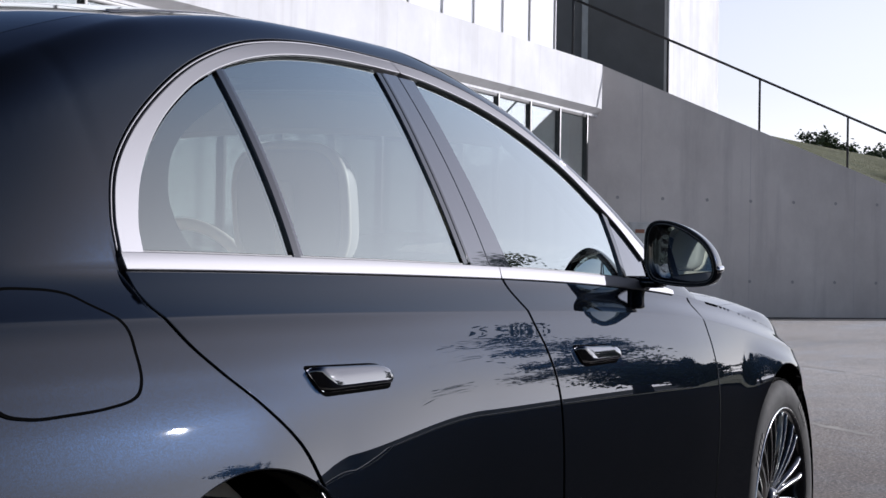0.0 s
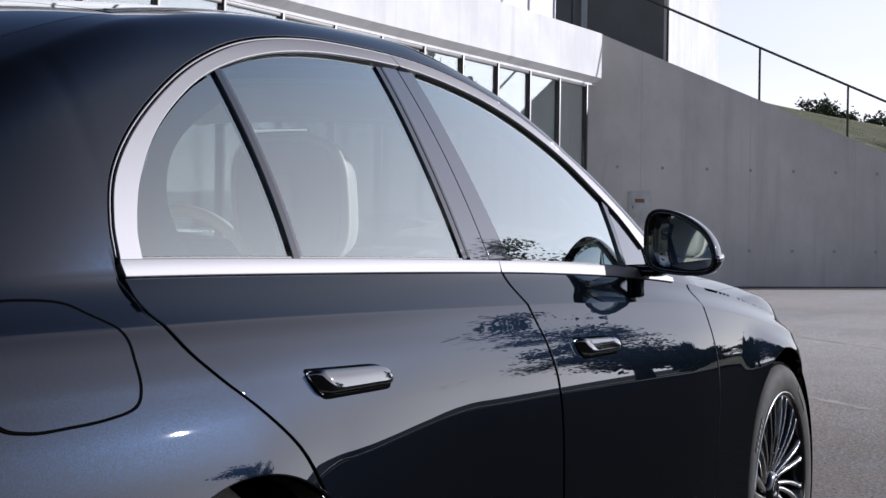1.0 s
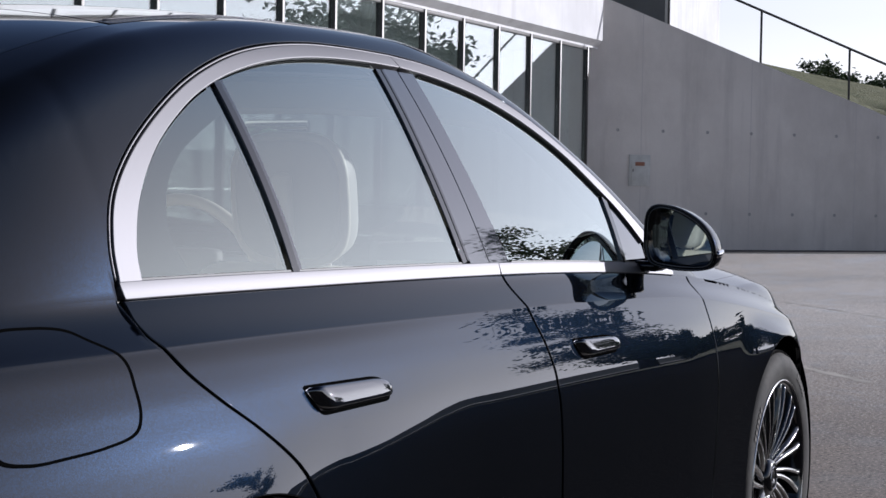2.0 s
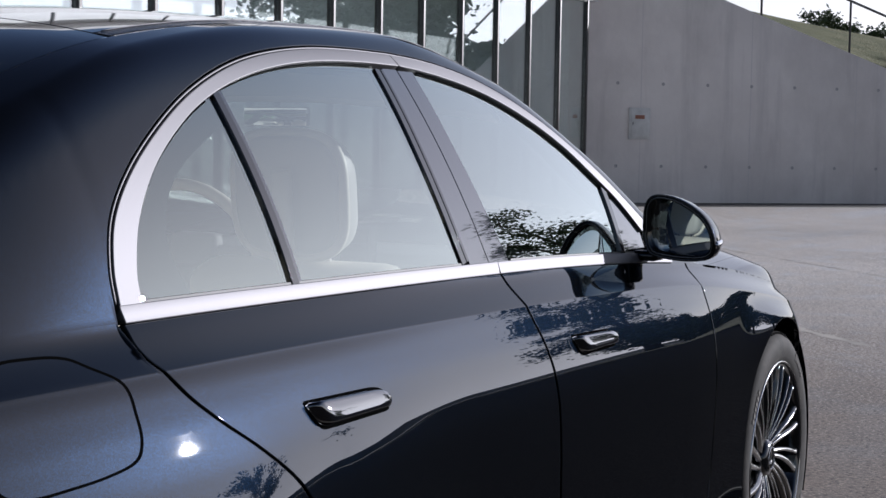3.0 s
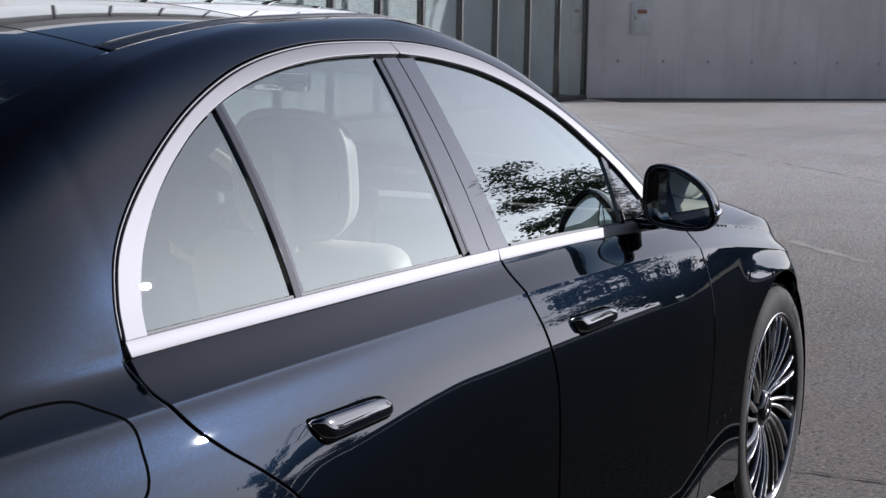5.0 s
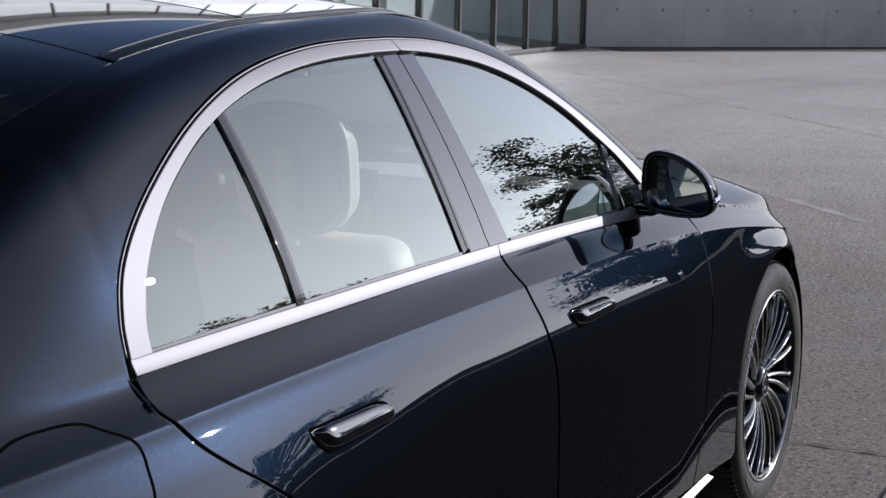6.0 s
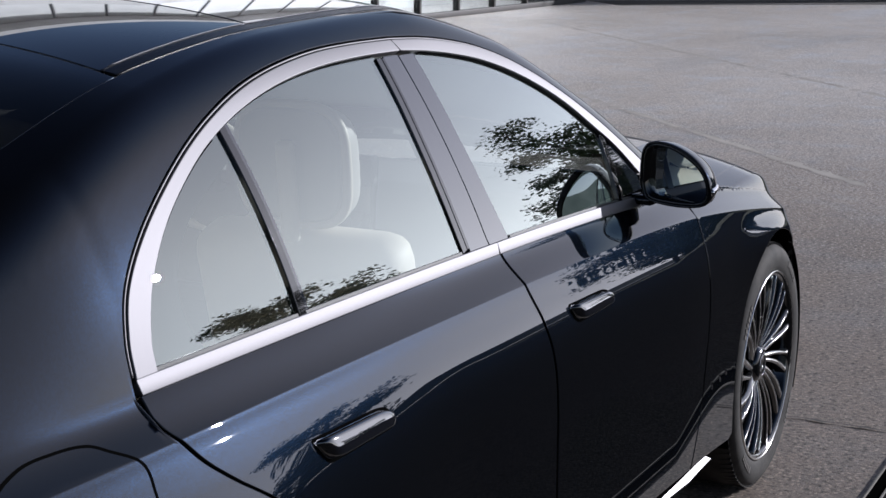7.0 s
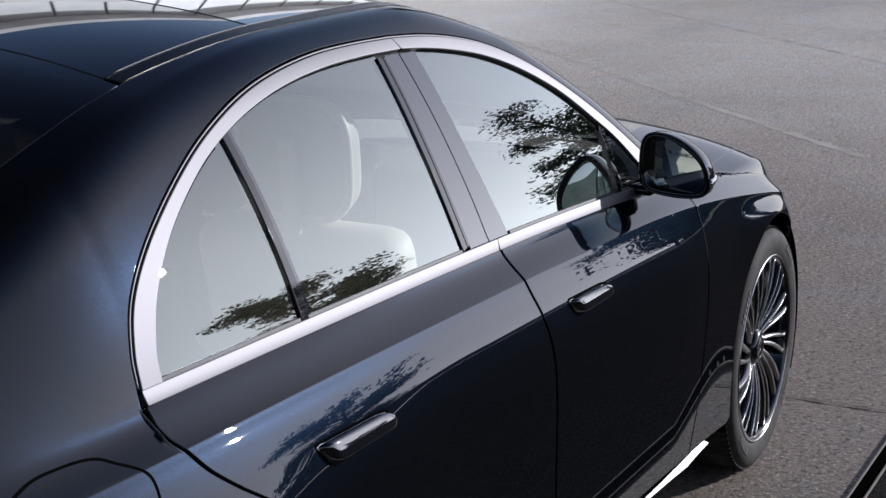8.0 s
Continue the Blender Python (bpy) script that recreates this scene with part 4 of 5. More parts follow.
    for k in range(24):
        turn = 2 * math.pi * (k // 2) / 12 + (0.10 if k % 2 else -0.10)
        if first is None:
            first = (part("spoke", blade(False), RIMBLACK, hub, "slim curved black spoke with a bright face"), part("spoke_face", blade(True), MACHINED, hub))
            pair = first
        else:
            pair = [o.copy() for o in first]
            for o in pair:
                scene.collection.objects.link(o)
                o.parent = hub
        for o in pair:
            o.rotation_euler = (0, turn, 0)
    return hub


def roof():
    edge = lambda x: ditch_y(x)
    neg = lambda x: -ditch_y(x)
    rearcut = lambda y: 0.395 - 0.05 * (y / 0.57) ** 2 + 0.05
    sheet("rear_window", top_grid(lambda y: -0.52 - 0.03 * y, lambda y: rearcut(y) - 0.007, neg, edge, 40, 30), REARGLASS, car, "dark rear window glass", lip=0.002).visible_shadow = False
    side = lambda x: ditch_y(x) - 0.033
    sheet("roof_panel", top_grid(lambda y: rearcut(y), lambda y: 0.862 - 0.14 * (y / 0.56) ** 2 * 0.35, lambda x: -side(x), side, 30, 30), REARGLASS, car, "dark glass rear roof panel", lip=0.002)
    sheet("sunroof", top_grid(lambda y: 0.873 - 0.14 * (y / 0.56) ** 2 * 0.35, lambda y: 1.60, lambda x: -side(x), side, 40, 30), ROOFGLASS, car, "dark glass panoramic sunroof", lip=0.002)
    sheet("roof_header", top_grid(lambda y: 1.607, lambda y: 1.70, neg, edge, 10, 30), PAINT, car, "dark blue roof header", lip=0.002)
    pane = sheet("windscreen", top_grid(lambda y: 1.705 , lambda y: 2.60 - 0.45 * (y / 0.7) ** 2, neg, edge, 40, 30), WINDOW, car, "clear windscreen", lip=0.002)
    pane.visible_shadow = False
    hood_y = curve((2.2, 0.80), (2.5, 0.80), (2.81, 0.785), (3.2, 0.752), (3.5, 0.715))
    sheet("bonnet", top_grid(lambda y: 2.62 - 0.42 * (y / 0.7) ** 2, lambda y: 3.60 - 0.25 * (y / 0.7) ** 2, lambda x: -hood_y(x) + 0.003, lambda x: hood_y(x) - 0.003, 60, 130), PAINT, car,
          "long dark blue bonnet", plain=lambda p: True)
    sheet("boot_lid", top_grid(lambda y: -1.05, lambda y: -0.55 - 0.03 * y, neg, edge, 20, 30), PAINT, car, "dark blue boot lid", lip=0.002)
    for left in (False, True):
        rows = [[on_top(x, -ditch_y(x) + 0.004 + 0.024 * k / 4) for k in range(5)] for x in (0.40 + 1.25 * i / 60 for i in range(61))]
        sheet("roof_moulding", rows, MOULD, car, "dark roof moulding", left=left, lip=0.002)
        pts = [on_top(x, -ditch_y(x) + 0.0315) + Vector((0, 0, 0.001)) for x in (0.42 + 1.2 * i / 60 for i in range(61))]
        if left:
            pts = [Vector((p.x, -p.y, p.z)) for p in pts]
        bm = bmesh.new()
        tube(bm, pts, 0.0008, 6)
        part("roof_bead", bm, SATIN, car, "thin bright bead along the roof")


for build in (door_rear, door_front, quarter_panel, body_side, front_fender, liner, sill, ends):
    both(build)
for left in (False, True):
    for cx in (REAR_X, FRONT_X):
        wheel_house(left, cx)
        wheel(cx, left, "")
roof()
bm = bmesh.new()
box(bm, (-0.6, -0.80, 0.17), (3.4, 0.80, 0.24), 0.01)
for lo, hi in ((0.64, 2.52),):
    box(bm, (lo, -0.84, 0.2), (hi, 0.84, 0.30), 0.01)
part("floor_pan", bm, GAP, car, smooth=False)


# ---- inside the car ----
def cushion(bm, lo, hi, r, m=None):
    return box(bm, lo, hi, r, m, 4)


def seat(y, shift=0.0, drop=0.0):
    s = new("front_seat")
    s.parent = car
    s.location = (shift, 0, -drop)
    bm = bmesh.new()
    cushion(bm, (1.36, y - 0.25, 0.42), (1.90, y + 0.25, 0.56), 0.06)
    part("seat_cushion", bm, BEIGE, s, "beige leather seat cushion")
    bm = bmesh.new()
    cushion(bm, (-0.07, -0.24, 0.0), (0.07, 0.24, 0.56), 0.055, Matrix.Translation((1.42, y, 0.47)) @ Matrix.Rotation(radians(-16), 4, "Y"))
    part("seat_back", bm, BEIGE, s, "beige leather seat back")
    bm = bmesh.new()
    pts = []
    for k in range(40):
        a = 2 * math.pi * k / 40
        c, t = math.cos(a), math.sin(a)
        pts.append((0.122 * abs(c) ** 0.6 * (1 if c > 0 else -1), 1.143 + 0.120 * abs(t) ** 0.55 * (1 if t > 0 else -1)))
    rings = []
    for x, g in ((-0.040, 0.80), (-0.046, 0.90), (-0.040, 0.97), (-0.02, 1.0), (0.015, 1.0), (0.035, 0.95), (0.045, 0.82)):
        rings.append([bm.verts.new((1.285 + x - (pz - 1.03) * 0.12, y + py * g, 1.135 + (pz - 1.135) * g)) for py, pz in pts])
    for a, b in zip(rings, rings[1:]):
        for k in range(40):
            bm.faces.new((a[k], a[(k + 1) % 40], b[(k + 1) % 40], b[k]))
    bm.faces.new(rings[0][::-1])
    bm.faces.new(rings[-1])
    bmesh.ops.recalc_face_normals(bm, faces=bm.faces)
    part("headrest", bm, GREYCLOTH, s, "grey leather headrest with cream piping")
    bm = bmesh.new()
    line = [(1.285 - 0.030 - (pz - 1.03) * 0.12, y + py * 1.005, 1.135 + (pz - 1.135) * 1.005) for py, pz in pts]
    tube(bm, line, 0.012, 8, closed=True)
    part("piping", bm, CREAM, s, "cream piping")
    bm = bmesh.new()
    cushion(bm, (-0.012, -0.020, -0.11), (0.012, 0.020, 0.10), 0.010, Matrix.Translation((1.214, y - 0.004, 1.095)) @ Matrix.Rotation(radians(-7), 4, "Y"))
    part("headrest_panel", bm, CREAM, s, "cream centre panel")
    bm = bmesh.new()
    for d in (-0.06, 0.06):
        tube(bm, [(1.30, y + d, 0.98), (1.285, y + d, 1.08)], 0.006, 8)
    part("headrest_post", bm, CHROME, s)


seat(-0.38, 0.0, 0.036)
seat(0.38, 0.12, 0.10)
bm = bmesh.new()
ring = []
for k in range(48):
    a = 2 * math.pi * k / 48
    ring.append(Vector((2.02 - 0.075 * math.sin(a), 0.37 + 0.185 * math.cos(a), 0.93 + 0.165 * math.sin(a))))
tube(bm, ring, 0.016, 10, closed=True)
steer = part("steering_wheel", bm, CREAM, car, "pale leather steering wheel")
bm = bmesh.new()
box(bm, (2.0, 0.30, 0.88), (2.05, 0.44, 0.97), 0.015)
for d in (-0.12, 0.12):
    box(bm, (2.015, min(0.37, 0.37 + d * 1.4), 0.905), (2.035, max(0.37, 0.37 + d * 1.4), 0.94), 0.006)
part("wheel_boss", bm, DARKTRIM, steer)
bm = bmesh.new()
box(bm, (2.08, -0.76, 0.60), (2.52, 0.76, 0.935), 0.05, None, 4)
part("dashboard", bm, DARKTRIM, car, "dark dashboard")
bm = bmesh.new()
box(bm, (2.06, -0.12, 0.72), (2.10, 0.13, 1.0), 0.008)
part("screen", bm, PIANO, car, "black centre screen")
for s in (-1, 1):
    bm = bmesh.new()
    box(bm, (0.15, s * 0.79 - 0.02, 0.35), (2.1, s * 0.79 + 0.02, 0.965), 0.012)
    part("door_lining", bm, BEIGE, car, "beige door lining")
bm = bmesh.new()
box(bm, (-0.02, -0.62, 0.45), (0.14, 0.62, 0.96), 0.06, None, 3)
part("rear_seat_back", bm, BEIGE, car, "beige rear seat back")
bench = new("rear_bench")
bench.parent = car
for y in (-0.42, 0.0, 0.42):
    bm = bmesh.new()
    cushion(bm, (0.10, y - 0.205, 0.33), (0.62, y + 0.205, 0.50 if y else 0.485), 0.05)
    part("bench_cushion", bm, BEIGE, bench, "beige leather rear bench cushion")
    bm = bmesh.new()
    cushion(bm, (-0.05, -0.11, 0.0), (0.045, 0.11, 0.13), 0.04, Matrix.Translation((0.04, y, 0.955)) @ Matrix.Rotation(radians(-14), 4, "Y"))
    part("rear_headrest", bm, BEIGE, bench, "beige rear headrest")
bm = bmesh.new()
box(bm, (0.62, -0.10, 0.26), (2.10, 0.10, 0.60), 0.03, None, 3)
part("centre_console", bm, BEIGE, car, "beige centre console")
bm = bmesh.new()
box(bm, (0.2, -0.76, 0.245), (2.4, 0.76, 0.262), 0.004)
part("carpet", bm, BEIGE, car, "beige carpet")
bm = bmesh.new()
box(bm, (-0.5, -0.62, 0.93), (0.0, 0.62, 0.955), 0.01)
part("parcel_shelf", bm, DARKTRIM, car, "dark parcel shelf")
# the lining leaves an opening under the sunroof
for x0, x1, y0, y1 in ((0.25, 0.92, -0.60, 0.60), (1.56, 1.75, -0.60, 0.60), (0.924, 1.556, -0.60, -0.44), (0.924, 1.556, 0.44, 0.60)):
    lining = [[on_top(x0 + (x1 - x0) * i / 12, y0 + (y1 - y0) * j / 12) - Vector((0, 0, 0.035)) for j in range(13)] for i in range(13)]
    sheet("roof_lining", lining, LINING, car, "pale grey roof lining", lip=0.002, normal=lambda x, y, z: Vector((0, 0, 1)))
bm = bmesh.new()
box(bm, (1.803, -0.088, 1.243), (1.820, 0.088, 1.289), 0.008)
rear_view = part("inner_mirror", bm, PIANO, car, "black inner mirror")
bm = bmesh.new()
box(bm, (1.800, -0.086, 1.245), (1.8025, 0.086, 1.287), 0.001)
part("mirror_face", bm, MIRROR, rear_view, "clear mirror glass")


# ---- the yard and what stands round it ----
def prism(bm, pts, z0, z1):
    """An upright block over a plan outline; heights are numbers or one for each corner."""
    lows = z0 if isinstance(z0, (list, tuple)) else [z0] * len(pts)
    tops = z1 if isinstance(z1, (list, tuple)) else [z1] * len(pts)
    a = [bm.verts.new((x, y, t)) for (x, y), t in zip(pts, lows)]
    b = [bm.verts.new((x, y, t)) for (x, y), t in zip(pts, tops)]
    n = len(pts)
    for i in range(n):
        bm.faces.new((a[i], a[(i + 1) % n], b[(i + 1) % n], b[i]))
    bm.faces.new(a[::-1])
    bm.faces.new(b)
    bmesh.ops.recalc_face_normals(bm, faces=bm.faces)


CORNER = Vector((28.75, 9.62))
WALL_DIR = Vector((0.693, -0.721)).normalized()
WALL_OUT = Vector((-WALL_DIR.y, WALL_DIR.x))


def wall_at(d, back=0.0):
    p = CORNER + WALL_DIR * d + WALL_OUT * back
    return (p.x, p.y)


def wall_top(d):
    return max(4.99 - 0.333 * d, 0.35)


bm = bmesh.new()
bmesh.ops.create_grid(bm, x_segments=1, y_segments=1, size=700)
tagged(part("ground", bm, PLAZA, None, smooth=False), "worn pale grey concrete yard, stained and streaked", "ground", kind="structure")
# the dark roadway beside the car, its metal edging and a cracked joint in the slab
bm = bmesh.new()
prism(bm, [(-160, -1.262), (-160, -160.0), (300, -160.0), (300, -1.262)], -0.02, 0.004)
tagged(part("road", bm, ASPHALT, None, smooth=False), "dark coarse asphalt roadway", "road", kind="structure")
bm = bmesh.new()
box(bm, (-20, -1.2185, -0.02), (40, -1.214, 0.010))
box(bm, (-20, -1.262, -0.02), (40, -1.2575, 0.010))
tagged(part("drain_edging", bm, KERB, None, smooth=False), "narrow galvanised drain edging along the slab", "drain", kind="structure")
bm = bmesh.new()
box(bm, (-20, -1.2570, -0.02), (40, -1.2190, 0.0045))
tagged(part("drain_slot", bm, GAP, None, smooth=False), "dark slot of the drain beside the slab", "drain", kind="structure")
rng = random.Random(4)
bm = bmesh.new()
y, x = 0.6, 3.64
pts = []
while y > -1.2:
    pts.append((x, y, rng.uniform(0.002, 0.011) * (0.4 if rng.random() < 0.35 else 1)))
    y -= rng.uniform(0.02, 0.05)
    x += rng.uniform(-0.006, 0.0065)
for (xa, ya, wa), (xb, yb, wb) in zip(pts, pts[1:]):
    bm.faces.new([bm.verts.new(v) for v in ((xa - wa, ya, 0.0042), (xa + wa, ya, 0.0042), (xb + wb, yb, 0.0042), (xb - wb, yb, 0.0042))])
tagged(part("slab_joint", bm, JOINTSHADE, None, smooth=False), "cracked dark joint across the concrete slab", "joint", kind="structure")

# worn pale lines running slantwise over the yard
rng = random.Random(9)
bm = bmesh.new()
for (xa, ya), (xb, yb) in (((15.6, 6.05), (8.6, -0.05)), ((22.5, 8.0), (12.6, -0.30))):
    n = 120
    across = Vector((yb - ya, xa - xb)).normalized()
    rows = []
    for k in range(n + 1):
        p = Vector((xa, ya)).lerp(Vector((xb, yb)), k / n)
        rows.append([bm.verts.new((v.x, v.y, 0.0015)) for v in (p - across * rng.uniform(0.02, 0.07), p + across * rng.uniform(0.02, 0.07))])
    for (a, b), (c, d) in zip(rows, rows[1:]):
        if rng.random() > 0.12:
            bm.faces.new((a, b, d, c))
bmesh.ops.recalc_face_normals(bm, faces=bm.faces)
tagged(part("yard_line", bm, LINE, None, smooth=False), "faint worn pale lines across the concrete yard", "line", kind="structure")

# retaining wall with its tie holes
bm = bmesh.new()
prism(bm, [wall_at(0), wall_at(13.9), wall_at(13.9, 0.35), wall_at(0, 0.35)], 0, [wall_top(0), wall_top(13.9), wall_top(13.9), wall_top(0)])
wall = tagged(part("wall_north", bm, WALL, None, smooth=False), "sloping bare concrete retaining wall with water stains", "wall", kind="structure")
bm = bmesh.new()
for d in (1.16, 3.55, 5.95, 8.3):
    prism(bm, [wall_at(d - 0.006, -0.003), wall_at(d + 0.006, -0.003), wall_at(d + 0.006, 0.02), wall_at(d - 0.006, 0.02)], 0.0, wall_top(d) - 0.01)
tagged(part("wall_joint", bm, JOINT, wall, smooth=False), kind="stuff")
hole_mesh = None
for row in (2.33, 0.72):
    for k in range(9):
        d = 0.66 + 0.968 * k
        if row > wall_top(d) - 0.3:
            continue
        if hole_mesh is None:
            bm = bmesh.new()
            r1 = [bm.verts.new((0.034 * math.cos(a), 0, 0.034 * math.sin(a))) for a in (2 * math.pi * q / 14 for q in range(14))]
            r2 = [bm.verts.new((0.025 * math.cos(a), -0.006, 0.025 * math.sin(a))) for a in (2 * math.pi * q / 14 for q in range(14))]
            r3 = [bm.verts.new((0.022 * math.cos(a), -0.002, 0.022 * math.sin(a))) for a in (2 * math.pi * q / 14 for q in range(14))]
            for a, b in ((r1, r2), (r2, r3)):
                for q in range(14):
                    bm.faces.new((a[q], a[(q + 1) % 14], b[(q + 1) % 14], b[q]))
            bm.faces.new(r3)
            hole = part("tie_hole", bm, TIE, wall, "dark round formwork hole")
            hole_mesh = hole.data
        else:
            hole = new("tie_hole", hole_mesh)
            hole.parent = wall
        x, y = wall_at(d, -0.001)
        hole.matrix_world = Matrix.Translation((x, y, row)) @ Matrix.Rotation(math.atan2(WALL_DIR.y, WALL_DIR.x), 4, "Z")
# the wall's shade on the ground, laid as a flat dark strip
bm = bmesh.new()
prism(bm, [wall_at(0.02, -1.7), wall_at(13.9, -1.5), wall_at(13.9, -0.002), wall_at(0.02, -0.002)], -0.01, 0.005)
tagged(part("wall_shade_strip", bm, JOINTSHADE, None, smooth=False), "dark painted shade along the foot of the wall", "footing", kind="structure")


def wall_matrix(d, z, back=0.0):
    x, y = wall_at(d, back)
    return Matrix.Translation((x, y, z)) @ Matrix.Rotation(math.atan2(WALL_DIR.y, WALL_DIR.x), 4, "Z")


cabinet = tagged(new("meter_cabinet"), "small pale steel cabinet with a red notice, on the concrete wall", "cabinet")
cabinet.matrix_world = wall_matrix(1.13, 1.55)
bm = bmesh.new()
box(bm, (-0.225, -0.035, -0.305), (0.225, 0.0, 0.305), 0.006)
part("cabinet_frame", bm, CABINET, cabinet)
bm = bmesh.new()
box(bm, (-0.185, -0.05, -0.265), (0.185, -0.036, 0.265), 0.006)
door_leaf = part("cabinet_door", bm, CABINET, cabinet)
bm = bmesh.new()
box(bm, (-0.105, -0.054, 0.09), (0.095, -0.0505, 0.165), 0.001)
part("notice", bm, NOTICE, door_leaf, "small red brown notice plate")
bm = bmesh.new()
box(bm, (-0.16, -0.062, -0.03), (-0.145, -0.051, 0.03), 0.003)
part("latch", bm, STEEL, door_leaf)

# rail on the wall
rail = tagged(new("hand_rail"), "dark slender steel handrail climbing along the concrete wall", "railing")
posts = [-0.31, 1.72, 3.76, 5.79, 7.82, 9.85, 11.9]
post_mesh = None
for d in posts:
    if post_mesh is None:
        bm = bmesh.new()
        box(bm, (-0.022, -0.010, -0.15), (0.022, 0.010, 1.05), 0.003)
        post = part("post", bm, STEEL, rail)
        post_mesh = post.data
    else:
        post = new("post", post_mesh)
        post.parent = rail
    post.matrix_world = wall_matrix(d, 4.99 - 0.333 * d, 0.05)
bm = bmesh.new()
tube(bm, [Vector((*wall_at(d, 0.05), 4.99 - 0.333 * d + 1.06)) for d in (-1.5, 2, 6, 10, 13)], 0.026, 8)
part("rail_bar", bm, STEEL, rail)

# building: glazed front along the yard, deep white fascia, upper windows with blinds
FAC_Y, PITCH, LAST = 9.45, 1.38, 28.22
bm = bmesh.new()
prism(bm, [(-14, FAC_Y - 0.04), (28.74, FAC_Y - 0.04), (28.74, FAC_Y + 0.45), (-14, FAC_Y + 0.45)], 3.86, 4.86)
house = tagged(new("glazed_building"), "concrete building with a tall glazed front and a white fascia", "building")
fascia = part("fascia", bm, FASCIA, house, "water-stained white concrete fascia", smooth=False)
bm = bmesh.new()
prism(bm, [(-14, FAC_Y - 0.20), (28.55, FAC_Y - 0.20), (28.74, FAC_Y - 0.042), (-14, FAC_Y - 0.042)], [4.0, 4.0, 3.9, 3.9], 4.85)
part("fascia_face", bm, FASCIA, house, smooth=False)
bm = bmesh.new()
prism(bm, [(-14, FAC_Y + 0.46), (28.7, FAC_Y + 0.46), (28.7, FAC_Y + 7), (-14, FAC_Y + 7)], 3.86, 4.3)
part("floor_slab", bm, ROOM, house, smooth=False)
bm = bmesh.new()
prism(bm, [(-14, FAC_Y + 1.6), (28.45, FAC_Y + 1.6), (28.45, FAC_Y + 1.8), (-14, FAC_Y + 1.8)], 0, 3.86)
prism(bm, [(28.5, FAC_Y + 0.35), (28.72, FAC_Y + 0.35), (28.72, FAC_Y + 6.0), (28.5, FAC_Y + 6.0)], 0, 3.86)
prism(bm, [(-14.2, FAC_Y), (-14, FAC_Y), (-14, FAC_Y + 6.0), (-14.2, FAC_Y + 6.0)], 0, 6.5)
part("inner_wall", bm, ROOM, house, smooth=False)
bays = 30
mull = pane_mesh = low = None
for k in range(bays + 1):
    x = LAST - PITCH * k
    if mull is None:
        bm = bmesh.new()
        box(bm, (-0.032, -0.05, 0.0), (0.032, 0.06, 3.86), 0.004)
        m = part("mullion", bm, FRAME, house)
        mull = m.data
    else:
        m = new("mullion", mull)
        m.parent = house
    m.location = (x, FAC_Y, 0)
    if k < bays:
        if pane_mesh is None:
            bm = bmesh.new()
            box(bm, (-PITCH + 0.034, 0.0, 0.09), (-0.034, 0.012, 3.80))
            p = part("pane", bm, PANE, house, "large reflecting window pane", smooth=False)
            pane_mesh = p.data
        else:
            if k == 20:
                pane_mesh = pane_mesh.copy()
                pane_mesh.materials[0] = GREENPANE
            p = new("pane", pane_mesh)
            p.parent = house
        p.location = (x, FAC_Y, 0)
        p.visible_shadow = False
bm = bmesh.new()
box(bm, (LAST - PITCH * bays, FAC_Y - 0.06, 0.0), (LAST + 0.04, FAC_Y + 0.06, 0.085), 0.004)
box(bm, (LAST - PITCH * bays, FAC_Y - 0.03, 3.805), (LAST + 0.04, FAC_Y + 0.04, 3.858), 0.004)
part("frame_rail", bm, FRAME, house)
bm = bmesh.new()
prism(bm, [(LAST + 0.042, FAC_Y - 0.01), (28.746, FAC_Y + 0.165), (28.746, FAC_Y + 0.34), (LAST + 0.042, FAC_Y + 0.34)], 0, 3.855)
part("corner_pier", bm, WALL, house, "bare concrete pier", smooth=False)
up = blind = None
for k in range(28):
    x = 26.95 - 1.18 * k
    if up is None:
        bm = bmesh.new()
        box(bm, (-0.022, 0.02, 4.862), (0.022, 0.05, 6.5), 0.004)
        m = part("upper_mullion", bm, FASCIA, house)
        up = m.data
        bm = bmesh.new()
        box(bm, (-1.148, 0.05, 4.862), (-0.032, 0.07, 6.5))
        b = part("blind", bm, BLIND, house, "white blind behind the upper window", smooth=False)
        blind = b.data
    else:
        m, b = new("upper_mullion", up), new("blind", blind)
        m.parent = b.parent = house
    m.location = b.location = (x, FAC_Y + 0.10, 0)
bm = bmesh.new()
prism(bm, [(-14, FAC_Y - 0.75), (27.0, FAC_Y - 0.75), (27.0, FAC_Y + 7), (-14, FAC_Y + 7)], 6.5, 6.72)
part("roof", bm, FASCIA, house, "flat white roof edge", smooth=False)
tower = tagged(new("stair_tower"), "tall plain grey rendered tower behind the wall", "tower")
bm = bmesh.new()
prism(bm, [(32.9, 12.25), (34.05, 9.86), (36.9, 10.95), (35.8, 13.3)], 0.0, 13.0)
part("tower_wall", bm, TOWER, tower, smooth=False)
bm = bmesh.new()
prism(bm, [(33.206, 11.499), (33.251, 11.521), (33.309, 11.402), (33.264, 11.380)], 0.0, 13.0)
part("corner_strip", bm, CABINET, tower, "pale upright strip on the tower", smooth=False)
bm = bmesh.new()
prism(bm, [(32.8, 12.3), (34.0, 9.75), (37.0, 10.90), (35.85, 13.4)], 13.0, 13.15)
part("coping", bm, TOWER, tower, smooth=False)
bm = bmesh.new()
prism(bm, [(39.0, 11.45), (44.0, 11.60), (44.5, 16.0), (39.5, 16.0)], 0.0, 12.0)
annex = tagged(new("white_annex"), "plain white rendered building behind the tower", "building")
part("annex_wall", bm, FASCIA, annex, smooth=False)
bm = bmesh.new()
